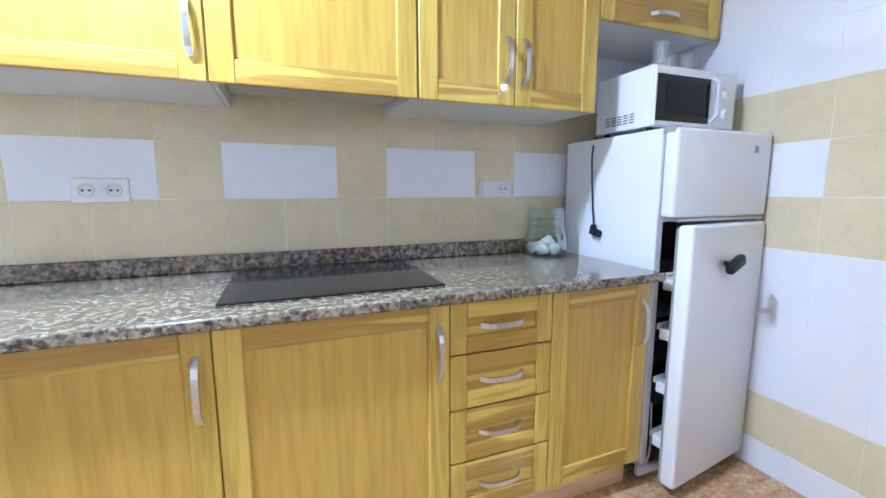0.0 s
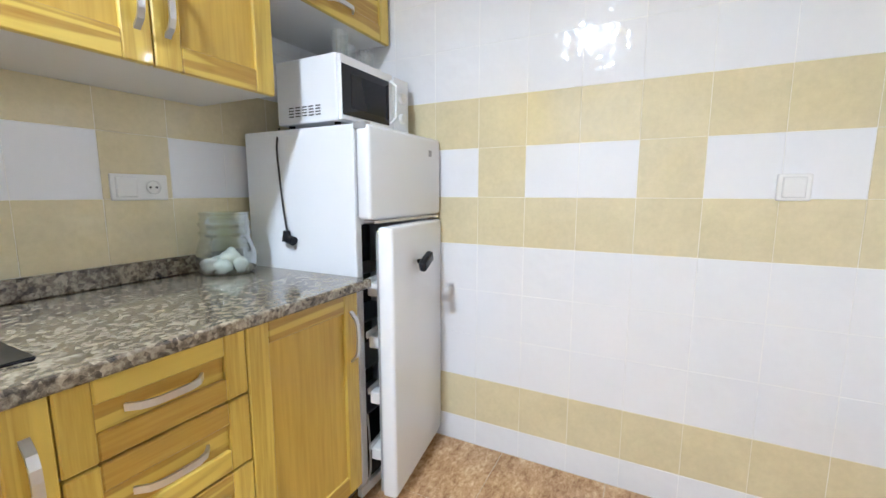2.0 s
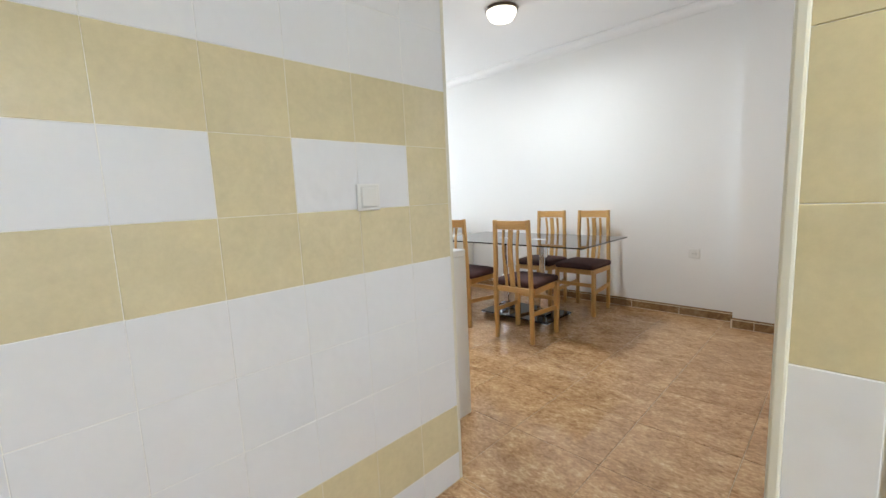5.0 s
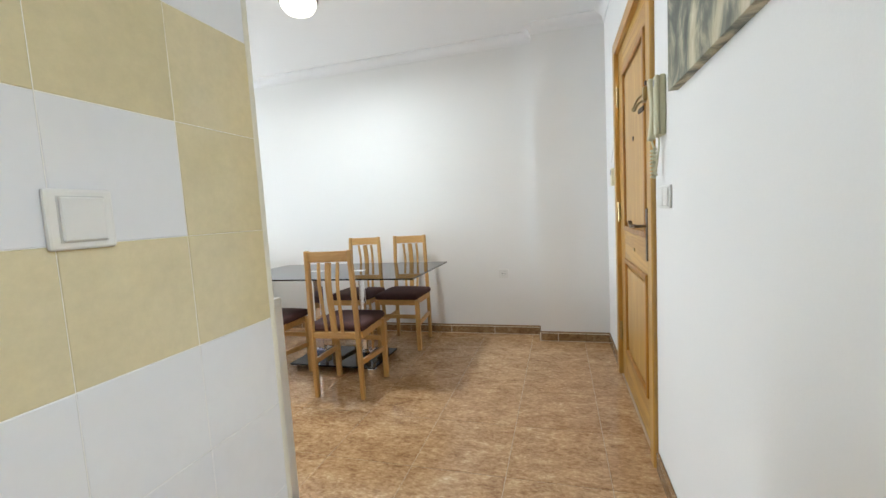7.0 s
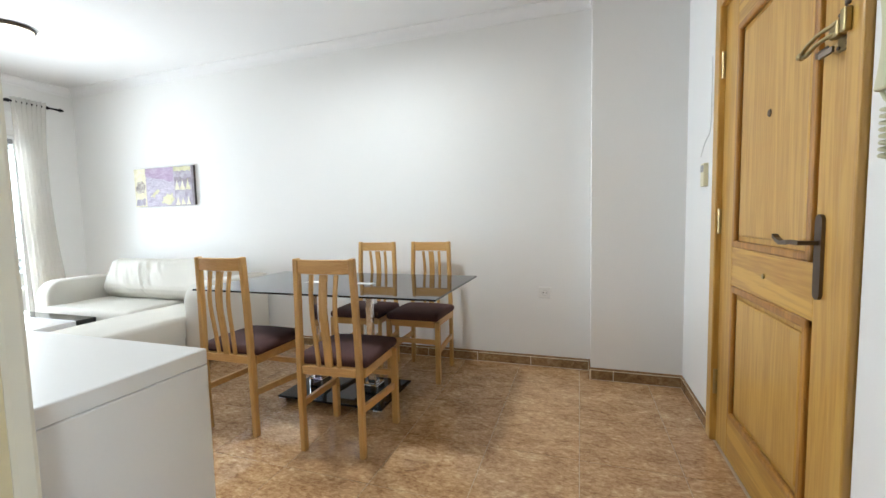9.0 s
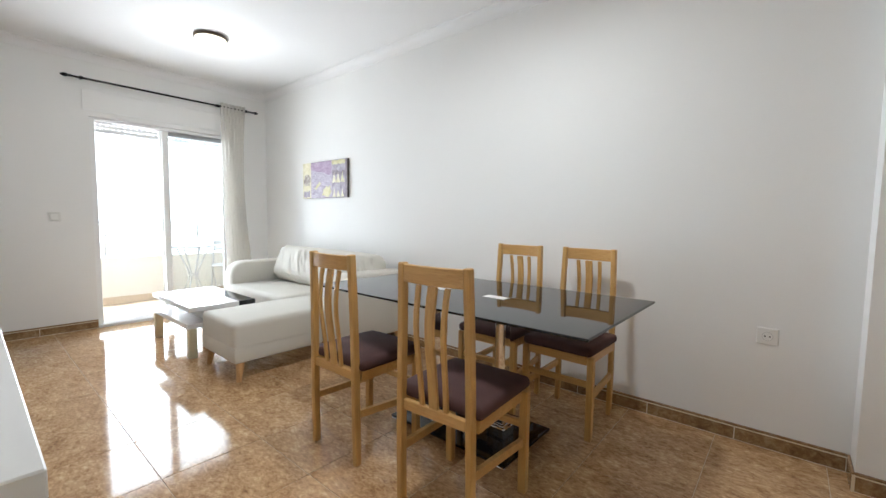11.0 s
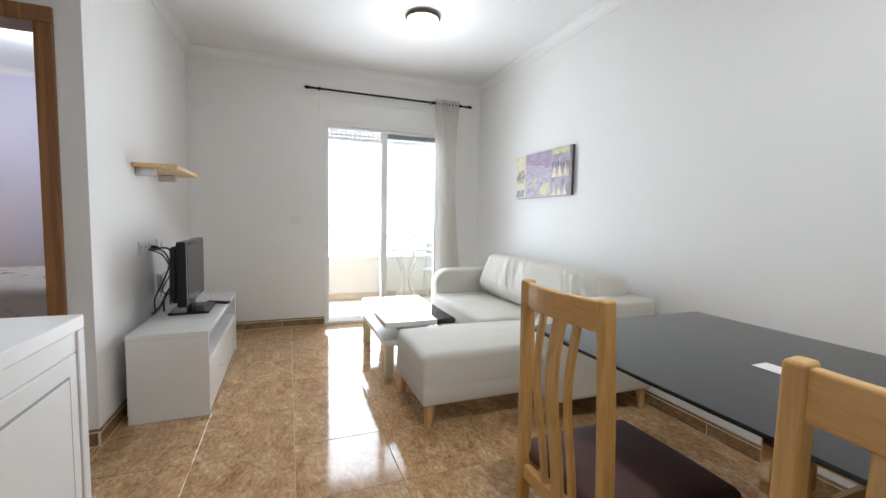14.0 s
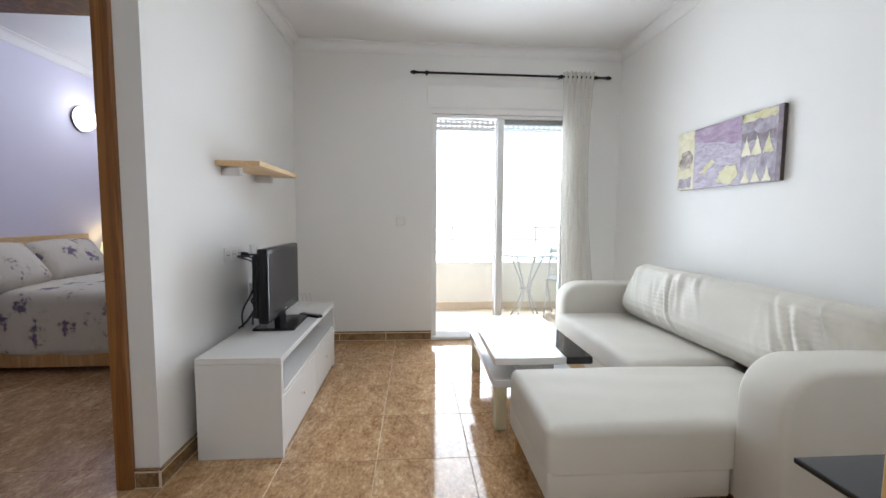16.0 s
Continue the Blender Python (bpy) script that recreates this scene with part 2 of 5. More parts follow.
M_DOOR_H = wood("door_pine_level", srgb(204, 162, 76), srgb(158, 112, 46), 1, scale=0.8, contrast=0.35)
# door wood made darker to paint in the shade on the mouldings
M_MOULD_SHADED = wood("shaded_moulding_wood", srgb(178, 128, 54), srgb(138, 92, 34), 2, contrast=0.3)
M_JAMB = wood("brown_frame_wood", srgb(148, 96, 42), srgb(104, 64, 26), 2, contrast=0.4)
M_BEECH = wood("beech", srgb(204, 164, 100), srgb(182, 138, 74), 2, 0.4, 1.6, 0.15, 0.25)
M_BEECH_H = wood("beech_level", srgb(208, 166, 102), srgb(186, 140, 78), 0, 0.4, 1.6, 0.15, 0.25)
M_LEG = wood("pale_leg_wood", srgb(206, 164, 112), srgb(176, 130, 80), 2, 0.45, 1.4, 0.1, 0.3)
M_SHELF = wood("pale_shelf_wood", srgb(222, 192, 142), srgb(198, 162, 108), 0, 0.45, 1.4, 0.1, 0.25)
M_GRANITE = granite("speckled_granite")
M_METAL = plain("brushed_metal", (0.62, 0.62, 0.62, 1), 0.3, 1.0, 0.05, fine=120)
M_CHROME = plain("chrome", (0.85, 0.85, 0.86, 1), 0.06, 1.0, 0.02)
M_IRON = plain("dark_bronze", (0.13, 0.10, 0.075, 1), 0.4, 0.8, 0.1)
M_BRASS = plain("worn_brass", (0.40, 0.32, 0.16, 1), 0.32, 1.0, 0.1)
M_BLACK = plain("black_plastic", (0.014, 0.014, 0.016, 1), 0.22, var=0.1)
M_SCREEN = plain("dark_screen", (0.012, 0.012, 0.014, 1), 0.2, var=0.05)
M_HOB = plain("black_glass_hob", (0.012, 0.011, 0.012, 1), 0.08, var=0.1)
M_HOB.node_tree.nodes["Principled BSDF"].inputs["Specular IOR Level"].default_value = 0.22
for dull in (M_SCREEN, M_BLACK):
    dull.node_tree.nodes["Principled BSDF"].inputs["Specular IOR Level"].default_value = 0.22
M_APPL = plain("white_enamel", (0.78, 0.79, 0.80, 1), 0.25, var=0.012, relief=0.02, fine=160)
M_PLASTIC = plain("white_plastic", (0.76, 0.75, 0.72, 1), 0.4, var=0.02)
M_CREAM = plain("ivory_plastic", srgb(222, 214, 180), 0.4, var=0.03)
M_IVORY = plain("ivory_handset_plastic", srgb(200, 196, 164), 0.4, var=0.03)
M_GREY = plain("grey_plastic", (0.30, 0.30, 0.30, 1), 0.45, var=0.05)
# grey painted as the thin shadow lines on plates
M_SHADELINE = plain("shade_line_grey", (0.60, 0.59, 0.57, 1), 0.5, var=0.03)
M_MELA = plain("white_melamine", (0.74, 0.73, 0.71, 1), 0.4, var=0.015, fine=200)
M_LACQ = plain("white_lacquer", (0.78, 0.775, 0.76, 1), 0.18, var=0.015, fine=140)
M_CABIN = plain("cabinet_inside", (0.62, 0.62, 0.60, 1), 0.6, var=0.03)
# near black stands for unlit hollows and holes; the bed feet share it
M_DARK = plain("dark_and_unlit", (0.03, 0.03, 0.03, 1), 0.7)
M_MAROON = plain("maroon_velour", srgb(74, 48, 46), 0.9, var=0.2, big=14, fine=220, relief=0.3)
M_SOFA = plain("offwhite_fabric", srgb(208, 204, 194), 0.85, var=0.03, big=5, fine=320, relief=0.25)
M_BGLASS = plain("black_glass", (0.008, 0.008, 0.009, 1), 0.03, var=0.1)
M_BGLASS.node_tree.nodes["Principled BSDF"].inputs["Specular IOR Level"].default_value = 0.38
M_FRAME = plain("white_aluminium", (0.82, 0.82, 0.81, 1), 0.3, var=0.02)
M_SHEER = sheer("sheer_curtain_cloth", (0.93, 0.91, 0.86, 1))
M_PANE = clear_pane("window_glass")
M_JAR = thin_glass("green_jar_glass", (0.92, 0.955, 0.935, 1), 0.08, 0.42)
M_CLEAR = thin_glass("clear_glass")
M_LAMPGLASS = glow("lit_lamp_glass", (1, 0.90, 0.70, 1), 1.6)
M_TUBE = glow("lit_kitchen_glass", (1, 0.98, 0.95, 1), 6.0)
M_SCONCE = glow("lit_sconce_glass", (1, 0.96, 0.90, 1), 2.5)
M_SHADE = glow("lit_yellow_shade", (1, 0.90, 0.50, 1), 0.85)
M_FLORAL = floral("floral_bedding")
M_PLASTER = plain("balcony_plaster", srgb(236, 232, 222), 0.85, var=0.03, relief=0.2)
M_BFLOOR = plain("balcony_tile", srgb(214, 196, 172), 0.5, var=0.08, fine=40)
M_LAND = plain("far_land", srgb(200, 196, 170), 0.9, var=0.3, big=0.02, fine=0.3)
M_SKYGLOW = glow("sky_glow_sheet", (1, 0.995, 0.985, 1), 2.0)
M_EGG = plain("white_shell", (0.74, 0.72, 0.68, 1), 0.5, var=0.03)
M_CORD = plain("black_cord", (0.02, 0.02, 0.022, 1), 0.5)
M_GCORD = plain("pale_grey_cord", (0.55, 0.55, 0.53, 1), 0.5)

# ---- building helpers ----


def part(name, bm, material, parent=None, label="", smooth=False):
    """One mesh object from a bmesh, under its thing or part."""
    mesh = bpy.data.meshes.new(name)
    if smooth:
        for f in bm.faces:
            f.smooth = True
        for e in bm.edges:
            if e.is_manifold and e.calc_face_angle(0) > 0.9:
                e.smooth = False
    bm.to_mesh(mesh)
    bm.free()
    mesh.materials.append(material)
    ob = new(name, mesh)
    if parent is not None:
        ob.parent = parent
        if label:
            ob["label"] = label
    return ob


def thing(name, m, label, category, group="", kind=""):
    ob = new(name)
    ob.empty_display_size = 0.1
    ob.matrix_world = m
    return tagged(ob, label, category, group, kind)


def add_box(bm, x0, x1, y0, y1, z0, z1, bevel=0.0, seg=2):
    made = bmesh.ops.create_cube(bm, size=1.0)["verts"]
    for v in made:
        v.co = Vector(((x0 + x1) / 2 + v.co.x * (x1 - x0), (y0 + y1) / 2 + v.co.y * (y1 - y0), (z0 + z1) / 2 + v.co.z * (z1 - z0)))
    if bevel:
        edges = list({e for v in made for e in v.link_edges})
        bmesh.ops.bevel(bm, geom=edges, offset=bevel, segments=seg, profile=0.5, affect="EDGES")
    return bm


def box(x0, x1, y0, y1, z0, z1, bevel=0.0, seg=2):
    return add_box(bmesh.new(), x0, x1, y0, y1, z0, z1, bevel, seg)


def add_rod(bm, a, b, r0, r1=None, seg=12):
    a, b = Vector(a), Vector(b)
    d = b - a
    m = Matrix.Translation((a + b) / 2) @ d.to_track_quat("Z", "Y").to_matrix().to_4x4()
    bmesh.ops.create_cone(bm, cap_ends=True, segments=seg, radius1=r0, radius2=r0 if r1 is None else r1, depth=d.length, matrix=m)
    return bm


def rod(a, b, r0, r1=None, seg=12):
    return add_rod(bmesh.new(), a, b, r0, r1, seg)


def lathe(profile, seg=32, at=(0, 0, 0)):
    """A turned shape from (radius, height) pairs."""
    bm = bmesh.new()
    rings = []
    for r, z in profile:
        if r < 1e-5:
            rings.append([bm.verts.new((at[0], at[1], at[2] + z))])
        else:
            rings.append([bm.verts.new((at[0] + r * math.cos(2 * math.pi * i / seg), at[1] + r * math.sin(2 * math.pi * i / seg), at[2] + z)) for i in range(seg)])
    for p, q in zip(rings, rings[1:]):
        for i in range(seg):
            j = (i + 1) % seg
            if len(p) == 1 and len(q) > 1:
                bm.faces.new((p[0], q[j], q[i]))
            elif len(q) == 1 and len(p) > 1:
                bm.faces.new((p[i], p[j], q[0]))
            elif len(p) > 1:
                bm.faces.new((p[i], p[j], q[j], q[i]))
    bmesh.ops.recalc_face_normals(bm, faces=bm.faces)
    return bm


def sweep(points, half_w, half_h, across=(1, 0, 0), soft=0.0):
    """A bar of rectangular section along points; across is its width direction."""
    bm = bmesh.new()
    w = Vector(across)
    rings = []
    pts = [Vector(p) for p in points]
    for i, p in enumerate(pts):
        t = (pts[min(i + 1, len(pts) - 1)] - pts[max(i - 1, 0)]).normalized()
        n = t.cross(w).normalized()
        rings.append([bm.verts.new(p + w * half_w * sx + n * half_h * sy) for sx, sy in ((-1, -1), (1, -1), (1, 1), (-1, 1))])
    for p, q in zip(rings, rings[1:]):
        for i in range(4):
            bm.faces.new((p[i], p[(i + 1) % 4], q[(i + 1) % 4], q[i]))
    bm.faces.new(rings[0][::-1])
    bm.faces.new(rings[-1])
    bmesh.ops.recalc_face_normals(bm, faces=bm.faces)
    if soft:
        bmesh.ops.bevel(bm, geom=[e for e in bm.edges if e.calc_face_angle(0) > 0.7], offset=soft, segments=3, profile=0.5, affect="EDGES")
    return bm


def tube(name, points, r, material, parent=None, cyclic=False, label=""):
    """A round cord or pipe through points, as a mesh."""
    pts = [Vector(p) for p in points]
    fine = []
    n = len(pts)
    for i in range(n - 1):
        p0, p1, p2, p3 = pts[max(i - 1, 0)], pts[i], pts[i + 1], pts[min(i + 2, n - 1)]
        for k in range(6):
            t = k / 6
            fine.append(0.5 * ((2 * p1) + (p2 - p0) * t + (2 * p0 - 5 * p1 + 4 * p2 - p3) * t * t + (3 * p1 - p0 - 3 * p2 + p3) * t ** 3))
    fine.append(pts[-1])
    bm = bmesh.new()
    rings = []
    side = Vector((0.3, 0.5, 0.81))
    for i, p in enumerate(fine):
        t = (fine[min(i + 1, len(fine) - 1)] - fine[max(i - 1, 0)]).normalized()
        u = t.cross(side)
        if u.length < 1e-3:
            u = t.cross(Vector((1, 0, 0)))
        u.normalize()
        v = t.cross(u)
        rings.append([bm.verts.new(p + r * (math.cos(a) * u + math.sin(a) * v)) for a in [2 * math.pi * k / 8 for k in range(8)]])
    for p, q in zip(rings, rings[1:]):
        for i in range(8):
            bm.faces.new((p[i], p[(i + 1) % 8], q[(i + 1) % 8], q[i]))
    bm.faces.new(rings[0][::-1])
    bm.faces.new(rings[-1])
    bmesh.ops.recalc_face_normals(bm, faces=bm.faces)
    return part(name, bm, material, parent, label, smooth=True)


def place(ob, m):
    ob.matrix_world = m
    return ob


def cushion(w, d, h, crown, cuts=10, round_edge=0.05, seed=0, ripple=0.0, square_foot=False):
    """A stuffed block: rounded edges, a crowned top and soft creases. Base at z 0, centred."""
    bm = bmesh.new()
    add_box(bm, -w / 2, w / 2, -d / 2, d / 2, 0, h)
    soft = [e for e in bm.edges if not (square_foot and all(v.co.z < 1e-4 for v in e.verts))]
    bmesh.ops.bevel(bm, geom=soft, offset=round_edge, segments=4, profile=0.5, affect="EDGES")
    bmesh.ops.triangulate(bm, faces=[f for f in bm.faces if len(f.verts) > 4])
    long = [e for e in bm.edges if e.calc_length() > min(w, d) / 3]
    bmesh.ops.subdivide_edges(bm, edges=long, cuts=cuts, use_grid_fill=True)
    for v in bm.verts:
        u, t = 1 - (2 * v.co.x / w) ** 2, 1 - (2 * v.co.y / d) ** 2
        v.co.z += (v.co.z / h) * crown * max(u, 0) ** 0.5 * max(t, 0) ** 0.5
        if ripple:
            v.co.z += (v.co.z / h) * ripple * noise.noise(Vector((v.co.x * 9 + seed, v.co.y * 3, seed)))
    return bm

# ---- structure ----
CEIL = 2.60


def wall(name, x0, x1, y0, y1, z0=0.0, z1=CEIL, material=None, label="smooth white painted wall"):
    return tagged(part(name, box(x0, x1, y0, y1, z0, z1), material or M_WALL), label, "wall", kind="structure")


floor = tagged(part("floor", box(-1.7, 6.88, -3.55, 1.85, -0.12, -0.002), M_FGROUT), "polished brown mottled stone tile floor with pale joints", "floor", kind="structure")
floor_bedroom = tagged(part("floor_bedroom", box(6.88, 8.25, -0.45, 1.95, -0.12, -0.002), M_FGROUT), "polished brown tile floor of the bedroom", "floor", kind="structure")
ceiling = tagged(part("ceiling", box(-1.75, 6.88, -3.55, 2.0, CEIL, CEIL + 0.15), M_CEIL), "flat white painted ceiling with plaster cornice", "ceiling", kind="structure")

tagged(part("ceiling_bedroom", box(6.88, 8.25, -0.52, 2.0, CEIL, CEIL + 0.15), M_CEIL), "flat white painted bedroom ceiling", "ceiling", kind="structure")
# slab out of view, added to set how far the sun reaches
tagged(part("ceiling_balcony", box(6.88, 7.45, -4.35, -0.52, CEIL, CEIL + 0.15), M_PLASTER), "unseen cream slab added over the balcony to cut the sun", "ceiling", kind="structure")

# kitchen
K, N = 1.80, 1.71
wall_kitchen_east = wall("wall_kitchen_east", K + 0.001, K + 0.10, -0.492, N + 0.12, material=M_GROUT, label="kitchen wall of white and beige glazed tiles")
wall_kitchen_north = wall("wall_kitchen_north", -1.75, K + 0.0042, N + 0.001, N + 0.12, material=M_GROUT, label="kitchen back wall of beige and white tiles")
wall("wall_kitchen_west", -1.75, -1.6, -1.4, N + 0.0042, label="plain pale kitchen wall")
wall("wall_kitchen_south", -1.6, 0.678, -1.4, -1.25, label="plain pale kitchen wall")
# partition with the entrance door, running south from the tiled end
wall_partition = wall("wall_partition", 0.671, 0.785, -1.25, -0.0345, label="white partition with a tiled kitchen end")
wall("wall_entry_near", 0.678, 0.785, -1.54, -1.25)
wall("wall_entry_top", 0.678, 0.785, -2.66, -1.54, 2.135, CEIL)
wall("wall_entry_far", 0.678, 0.785, -3.40, -2.66)
# unseen panel added to black out the space behind the door
wall("wall_entry_behind", 0.5, 0.55, -2.75, -1.45, 0, CEIL, M_DARK, "unseen near-black panel added behind the closed entrance door")
wall("wall_south", 0.55, 6.88, -3.55, -3.40)
wall("wall_pier", 0.785, 1.34, -3.40, -3.235, label="shallow white pier beside the entrance")
# north side of the living room
wall("wall_sideboard", K + 0.10, 3.62, -0.49, -0.37)
wall("wall_corridor_west", 3.5, 3.62, -0.37, 1.83)
wall("wall_corridor_end", 3.62, 4.84, 1.83, 1.95)
wall("wall_television", 4.71, 6.70, -0.498, -0.40)
wall("wall_bedroom_door_top", 4.71, 4.84, -0.40, 0.50, 1.99, CEIL)
wall("wall_bedroom_door_north", 4.71, 4.84, 0.50, 1.83)
wall("wall_bedroom_south", 4.84, 8.10, -0.40, -0.392, 0, CEIL, M_LILAC, "lilac painted bedroom wall")
wall("wall_bedroom_north", 4.84, 8.25, 1.80, 1.95, 0, CEIL, M_LILAC, "lilac painted bedroom wall")
wall("wall_bedroom_east", 8.10, 8.25, -0.40, 1.80, 0, CEIL, M_LILAC, "lilac painted bedroom wall")
wall("wall_balcony_side", 6.88, 8.25, -0.52, -0.40, 0, CEIL, M_PLASTER, "cream plastered outer wall")
# east wall round the balcony door
WY0, WY1, WTOP = -2.97, -1.69, 2.03
wall("wall_east_north", 6.70, 6.88, WY1, -0.40)
wall("wall_east_south", 6.70, 6.88, -3.55, WY0)
wall("wall_east_top", 6.70, 6.88, WY0, WY1, WTOP, CEIL)


def cornice(name, a, b, inward, drop=0.075, out=0.075):
    """A coved moulding along a wall top from a to b; inward points into the room."""
    a, b, n = Vector((*a, 0)), Vector((*b, 0)), Vector((*inward, 0))
    prof = [(0.0, -drop), (0.007, -drop), (0.009, -drop + 0.008)]
    prof += [(0.009 + (out - 0.017) * (1 - math.cos(t)), -drop + 0.008 + (drop - 0.016) * math.sin(t)) for t in (0.2, 0.4, 0.6, 0.8, 1.0, 1.2, 1.4, 1.57)]
    prof += [(out, -0.007), (out, 0.0), (0.0, 0.0)]
    bm = bmesh.new()
    rings = [[bm.verts.new(p + n * o + Vector((0, 0, CEIL + z))) for o, z in prof] for p in (a, b)]
    k = len(prof)
    for i in range(k):
        bm.faces.new((rings[0][i], rings[0][(i + 1) % k], rings[1][(i + 1) % k], rings[1][i]))
    bm.faces.new(rings[0])
    bm.faces.new(rings[1][::-1])
    bmesh.ops.recalc_face_normals(bm, faces=bm.faces)
    return tagged(part(name, bm, M_CEIL), "white plaster cornice moulding", "cornice", kind="structure")


cornice("trim_cornice_south", (1.34, -3.40), (6.70, -3.40), (0, 1))
cornice("trim_cornice_pier", (0.785, -3.235), (1.34, -3.235), (0, 1))
cornice("trim_cornice_pier_side", (1.34, -3.40), (1.34, -3.235), (1, 0))
cornice("trim_cornice_entry", (0.785, -3.235), (0.785, -0.06), (1, 0))
cornice("trim_cornice_east", (6.70, -3.40), (6.70, -0.498), (-1, 0))
cornice("trim_cornice_television", (4.71, -0.498), (6.70, -0.498), (0, -1))
cornice("trim_cornice_sideboard", (1.90, -0.49), (3.62, -0.49), (0, -1))
cornice("trim_cornice_bedroom", (4.84, 1.80), (8.10, 1.80), (0, -1))
cornice("trim_cornice_bedroom_east", (8.10, -0.39), (8.10, 1.80), (-1, 0))

# balcony
tagged(part("floor_balcony", box(6.88, 8.15, -4.2, -0.52, -0.12, -0.01), M_BFLOOR), "sunlit beige tiled balcony floor", "floor", kind="structure")
wall("wall_balcony_parapet", 8.00, 8.15, -4.2, -0.52, -0.01, 0.564, M_PLASTER, "low cream plastered balcony parapet")
wall("wall_balcony_south", 6.88, 8.15, -4.35, -4.2, -0.01, 2.5, M_PLASTER, "cream plastered balcony wall")
tagged(part("baseboard_balcony", box(7.985, 8.00, -4.2, -0.52, -0.01, 0.075), M_BFLOOR), "beige tile skirting of the balcony", "baseboard", kind="structure")
tagged(part("ground", box(8.3, 2500, -2500, 2500, -14.2, -14.0), M_LAND), "pale hazy land far below the balcony", "ground", kind="structure")
# glowing sheet added so the sky burns out white and lights the room
tagged(part("backdrop", box(75, 75.2, -160, 160, -14, 60), M_SKYGLOW), "glowing white sheet put up for the overexposed sky", "backdrop", kind="structure")

# ---- kitchen ----


def bow_handle(parent, x, y, z, length, upright, name="handle"):
    """A flat arched metal pull in front of the plane y."""
    pts = []
    for i in range(9):
        s = -1 + 2 * i / 8
        out = 0.030 * (1 - s ** 4) - 0.002
        pts.append((x, y - out, z + s * length / 2) if upright else (x + s * length / 2, y - out, z))
    return part(name, sweep(pts, 0.0075, 0.003, (1, 0, 0) if upright else (0, 0, 1)), M_METAL, parent, "brushed metal bow handle")


def shaker_front(parent, name, x0, x1, y, z0, z1, rail=0.065, level=False):
    """A framed pine front with a recessed panel; its face lies in the plane y."""
    th = 0.02
    panel = part(name, box(x0 + rail - 0.004, x1 - rail + 0.004, y + 0.011, y + th, z0 + rail - 0.004, z1 - rail + 0.004), M_PINE_H if level else M_PINE_P, parent)
    bev = 0.003
    part("stile", box(x0, x0 + rail, y, y + th, z0, z1, bev, 1), M_PINE_V, panel)
    part("stile", box(x1 - rail, x1, y, y + th, z0, z1, bev, 1), M_PINE_V, panel)
    part("rail", box(x0 + rail, x1 - rail, y + 0.0005, y + th, z0, z0 + rail, bev, 1), M_PINE_H, panel)
    part("rail", box(x0 + rail, x1 - rail, y + 0.0005, y + th, z1 - rail, z1, bev, 1), M_PINE_H, panel)
    return panel


def base_unit(x0, x1, fronts, label):
    unit = thing("base_cabinet", pose(x0, 1.12, 0), label, "cabinet", "base cabinets under the worktop")
    w = x1 - x0
    part("body", box(-0.002, w + 0.002, 0.002, 0.575, 0.115, 0.83), M_CABIN, unit)
    for kind, z0, z1 in fronts:
        f = shaker_front(unit, "door" if kind == "door" else "drawer_front", 0.0005, w - 0.0005, -0.02, z0, z1, 0.065 if kind == "door" else 0.054, kind != "door")
        if kind == "door":
            bow_handle(f, w - 0.035, -0.02, z1 - 0.15, 0.17, True)
        else:
            bow_handle(f, w / 2, -0.012, (z0 + z1) / 2, 0.15, False)
    return unit


DOOR = [("door", 0.125, 0.826)]
base_unit(-1.35, -0.768, DOOR, "pine base cabinet with framed door and metal pull")
base_unit(-0.766, -0.163, DOOR, "pine base cabinet with framed door and metal pull")
base_unit(-0.161, 0.454, DOOR, "wide pine cabinet under the hob with framed door")
base_unit(0.456, 0.814, [("drawer", 0.663, 0.826), ("drawer", 0.486, 0.658), ("drawer", 0.309, 0.481), ("drawer", 0.125, 0.304)], "pine unit of four framed drawers with bow handles")
base_unit(0.816, 1.235, DOOR, "narrow pine cabinet with framed door beside the fridge")
tagged(part("plinth", box(-1.35, 1.225, 1.16, 1.175, 0.0, 0.114, 0.002, 1), M_SHELF), "pale pine plinth along the foot of the cabinets", "plinth")

top = thing("worktop", pose(0, 0, 0), "speckled grey granite kitchen worktop with upstand", "worktop")
part("slab", box(-1.37, 1.262, 1.06, N - 0.002, 0.832, 0.863, 0.006, 3), M_GRANITE, top)
part("upstand", box(-1.37, 1.262, N - 0.024, N - 0.003, 0.8635, 0.925, 0.003, 1), M_GRANITE, top)

hob = thing("hob", pose(0.155, 1.42, 0.8635), "black glass ceramic hob set on the granite worktop", "hob")
part("glass_plate", box(-0.312, 0.312, -0.255, 0.255, 0.0, 0.006, 0.003, 2), M_HOB, hob)
part("touch_panel", box(-0.10, 0.10, -0.245, -0.205, 0.0061, 0.0064), M_SCREEN, hob, "dull touch control strip")


def wall_unit(x0, x1, z0, z1, doors, label, handles):
    unit = thing("wall_cabinet", pose(x0, 1.35, z0), label, "cabinet", "wall cabinets above the worktop")
    w, h = x1 - x0, z1 - z0
    part("body", box(0.001, w - 0.001, 0.002, N - 1.352, 0.004, h), M_LACQ, unit, "white melamine carcass")
    for i in range(doors):
        a, b = w * i / doors + 0.002, w * (i + 1) / doors - 0.002
        f = shaker_front(unit, "door", a, b, -0.02, 0.0, h, 0.065, handles == "level")
        if handles == "level":
            bow_handle(f, (a + b) / 2, -0.02, 0.05, 0.14, False)
        elif handles == "pair":
            bow_handle(f, b - 0.032 if i == 0 else a + 0.032, -0.02, 0.152, 0.155, True)
        elif handles == "right":
            bow_handle(f, b - 0.035, -0.02, 0.14, 0.155, True)
    return unit


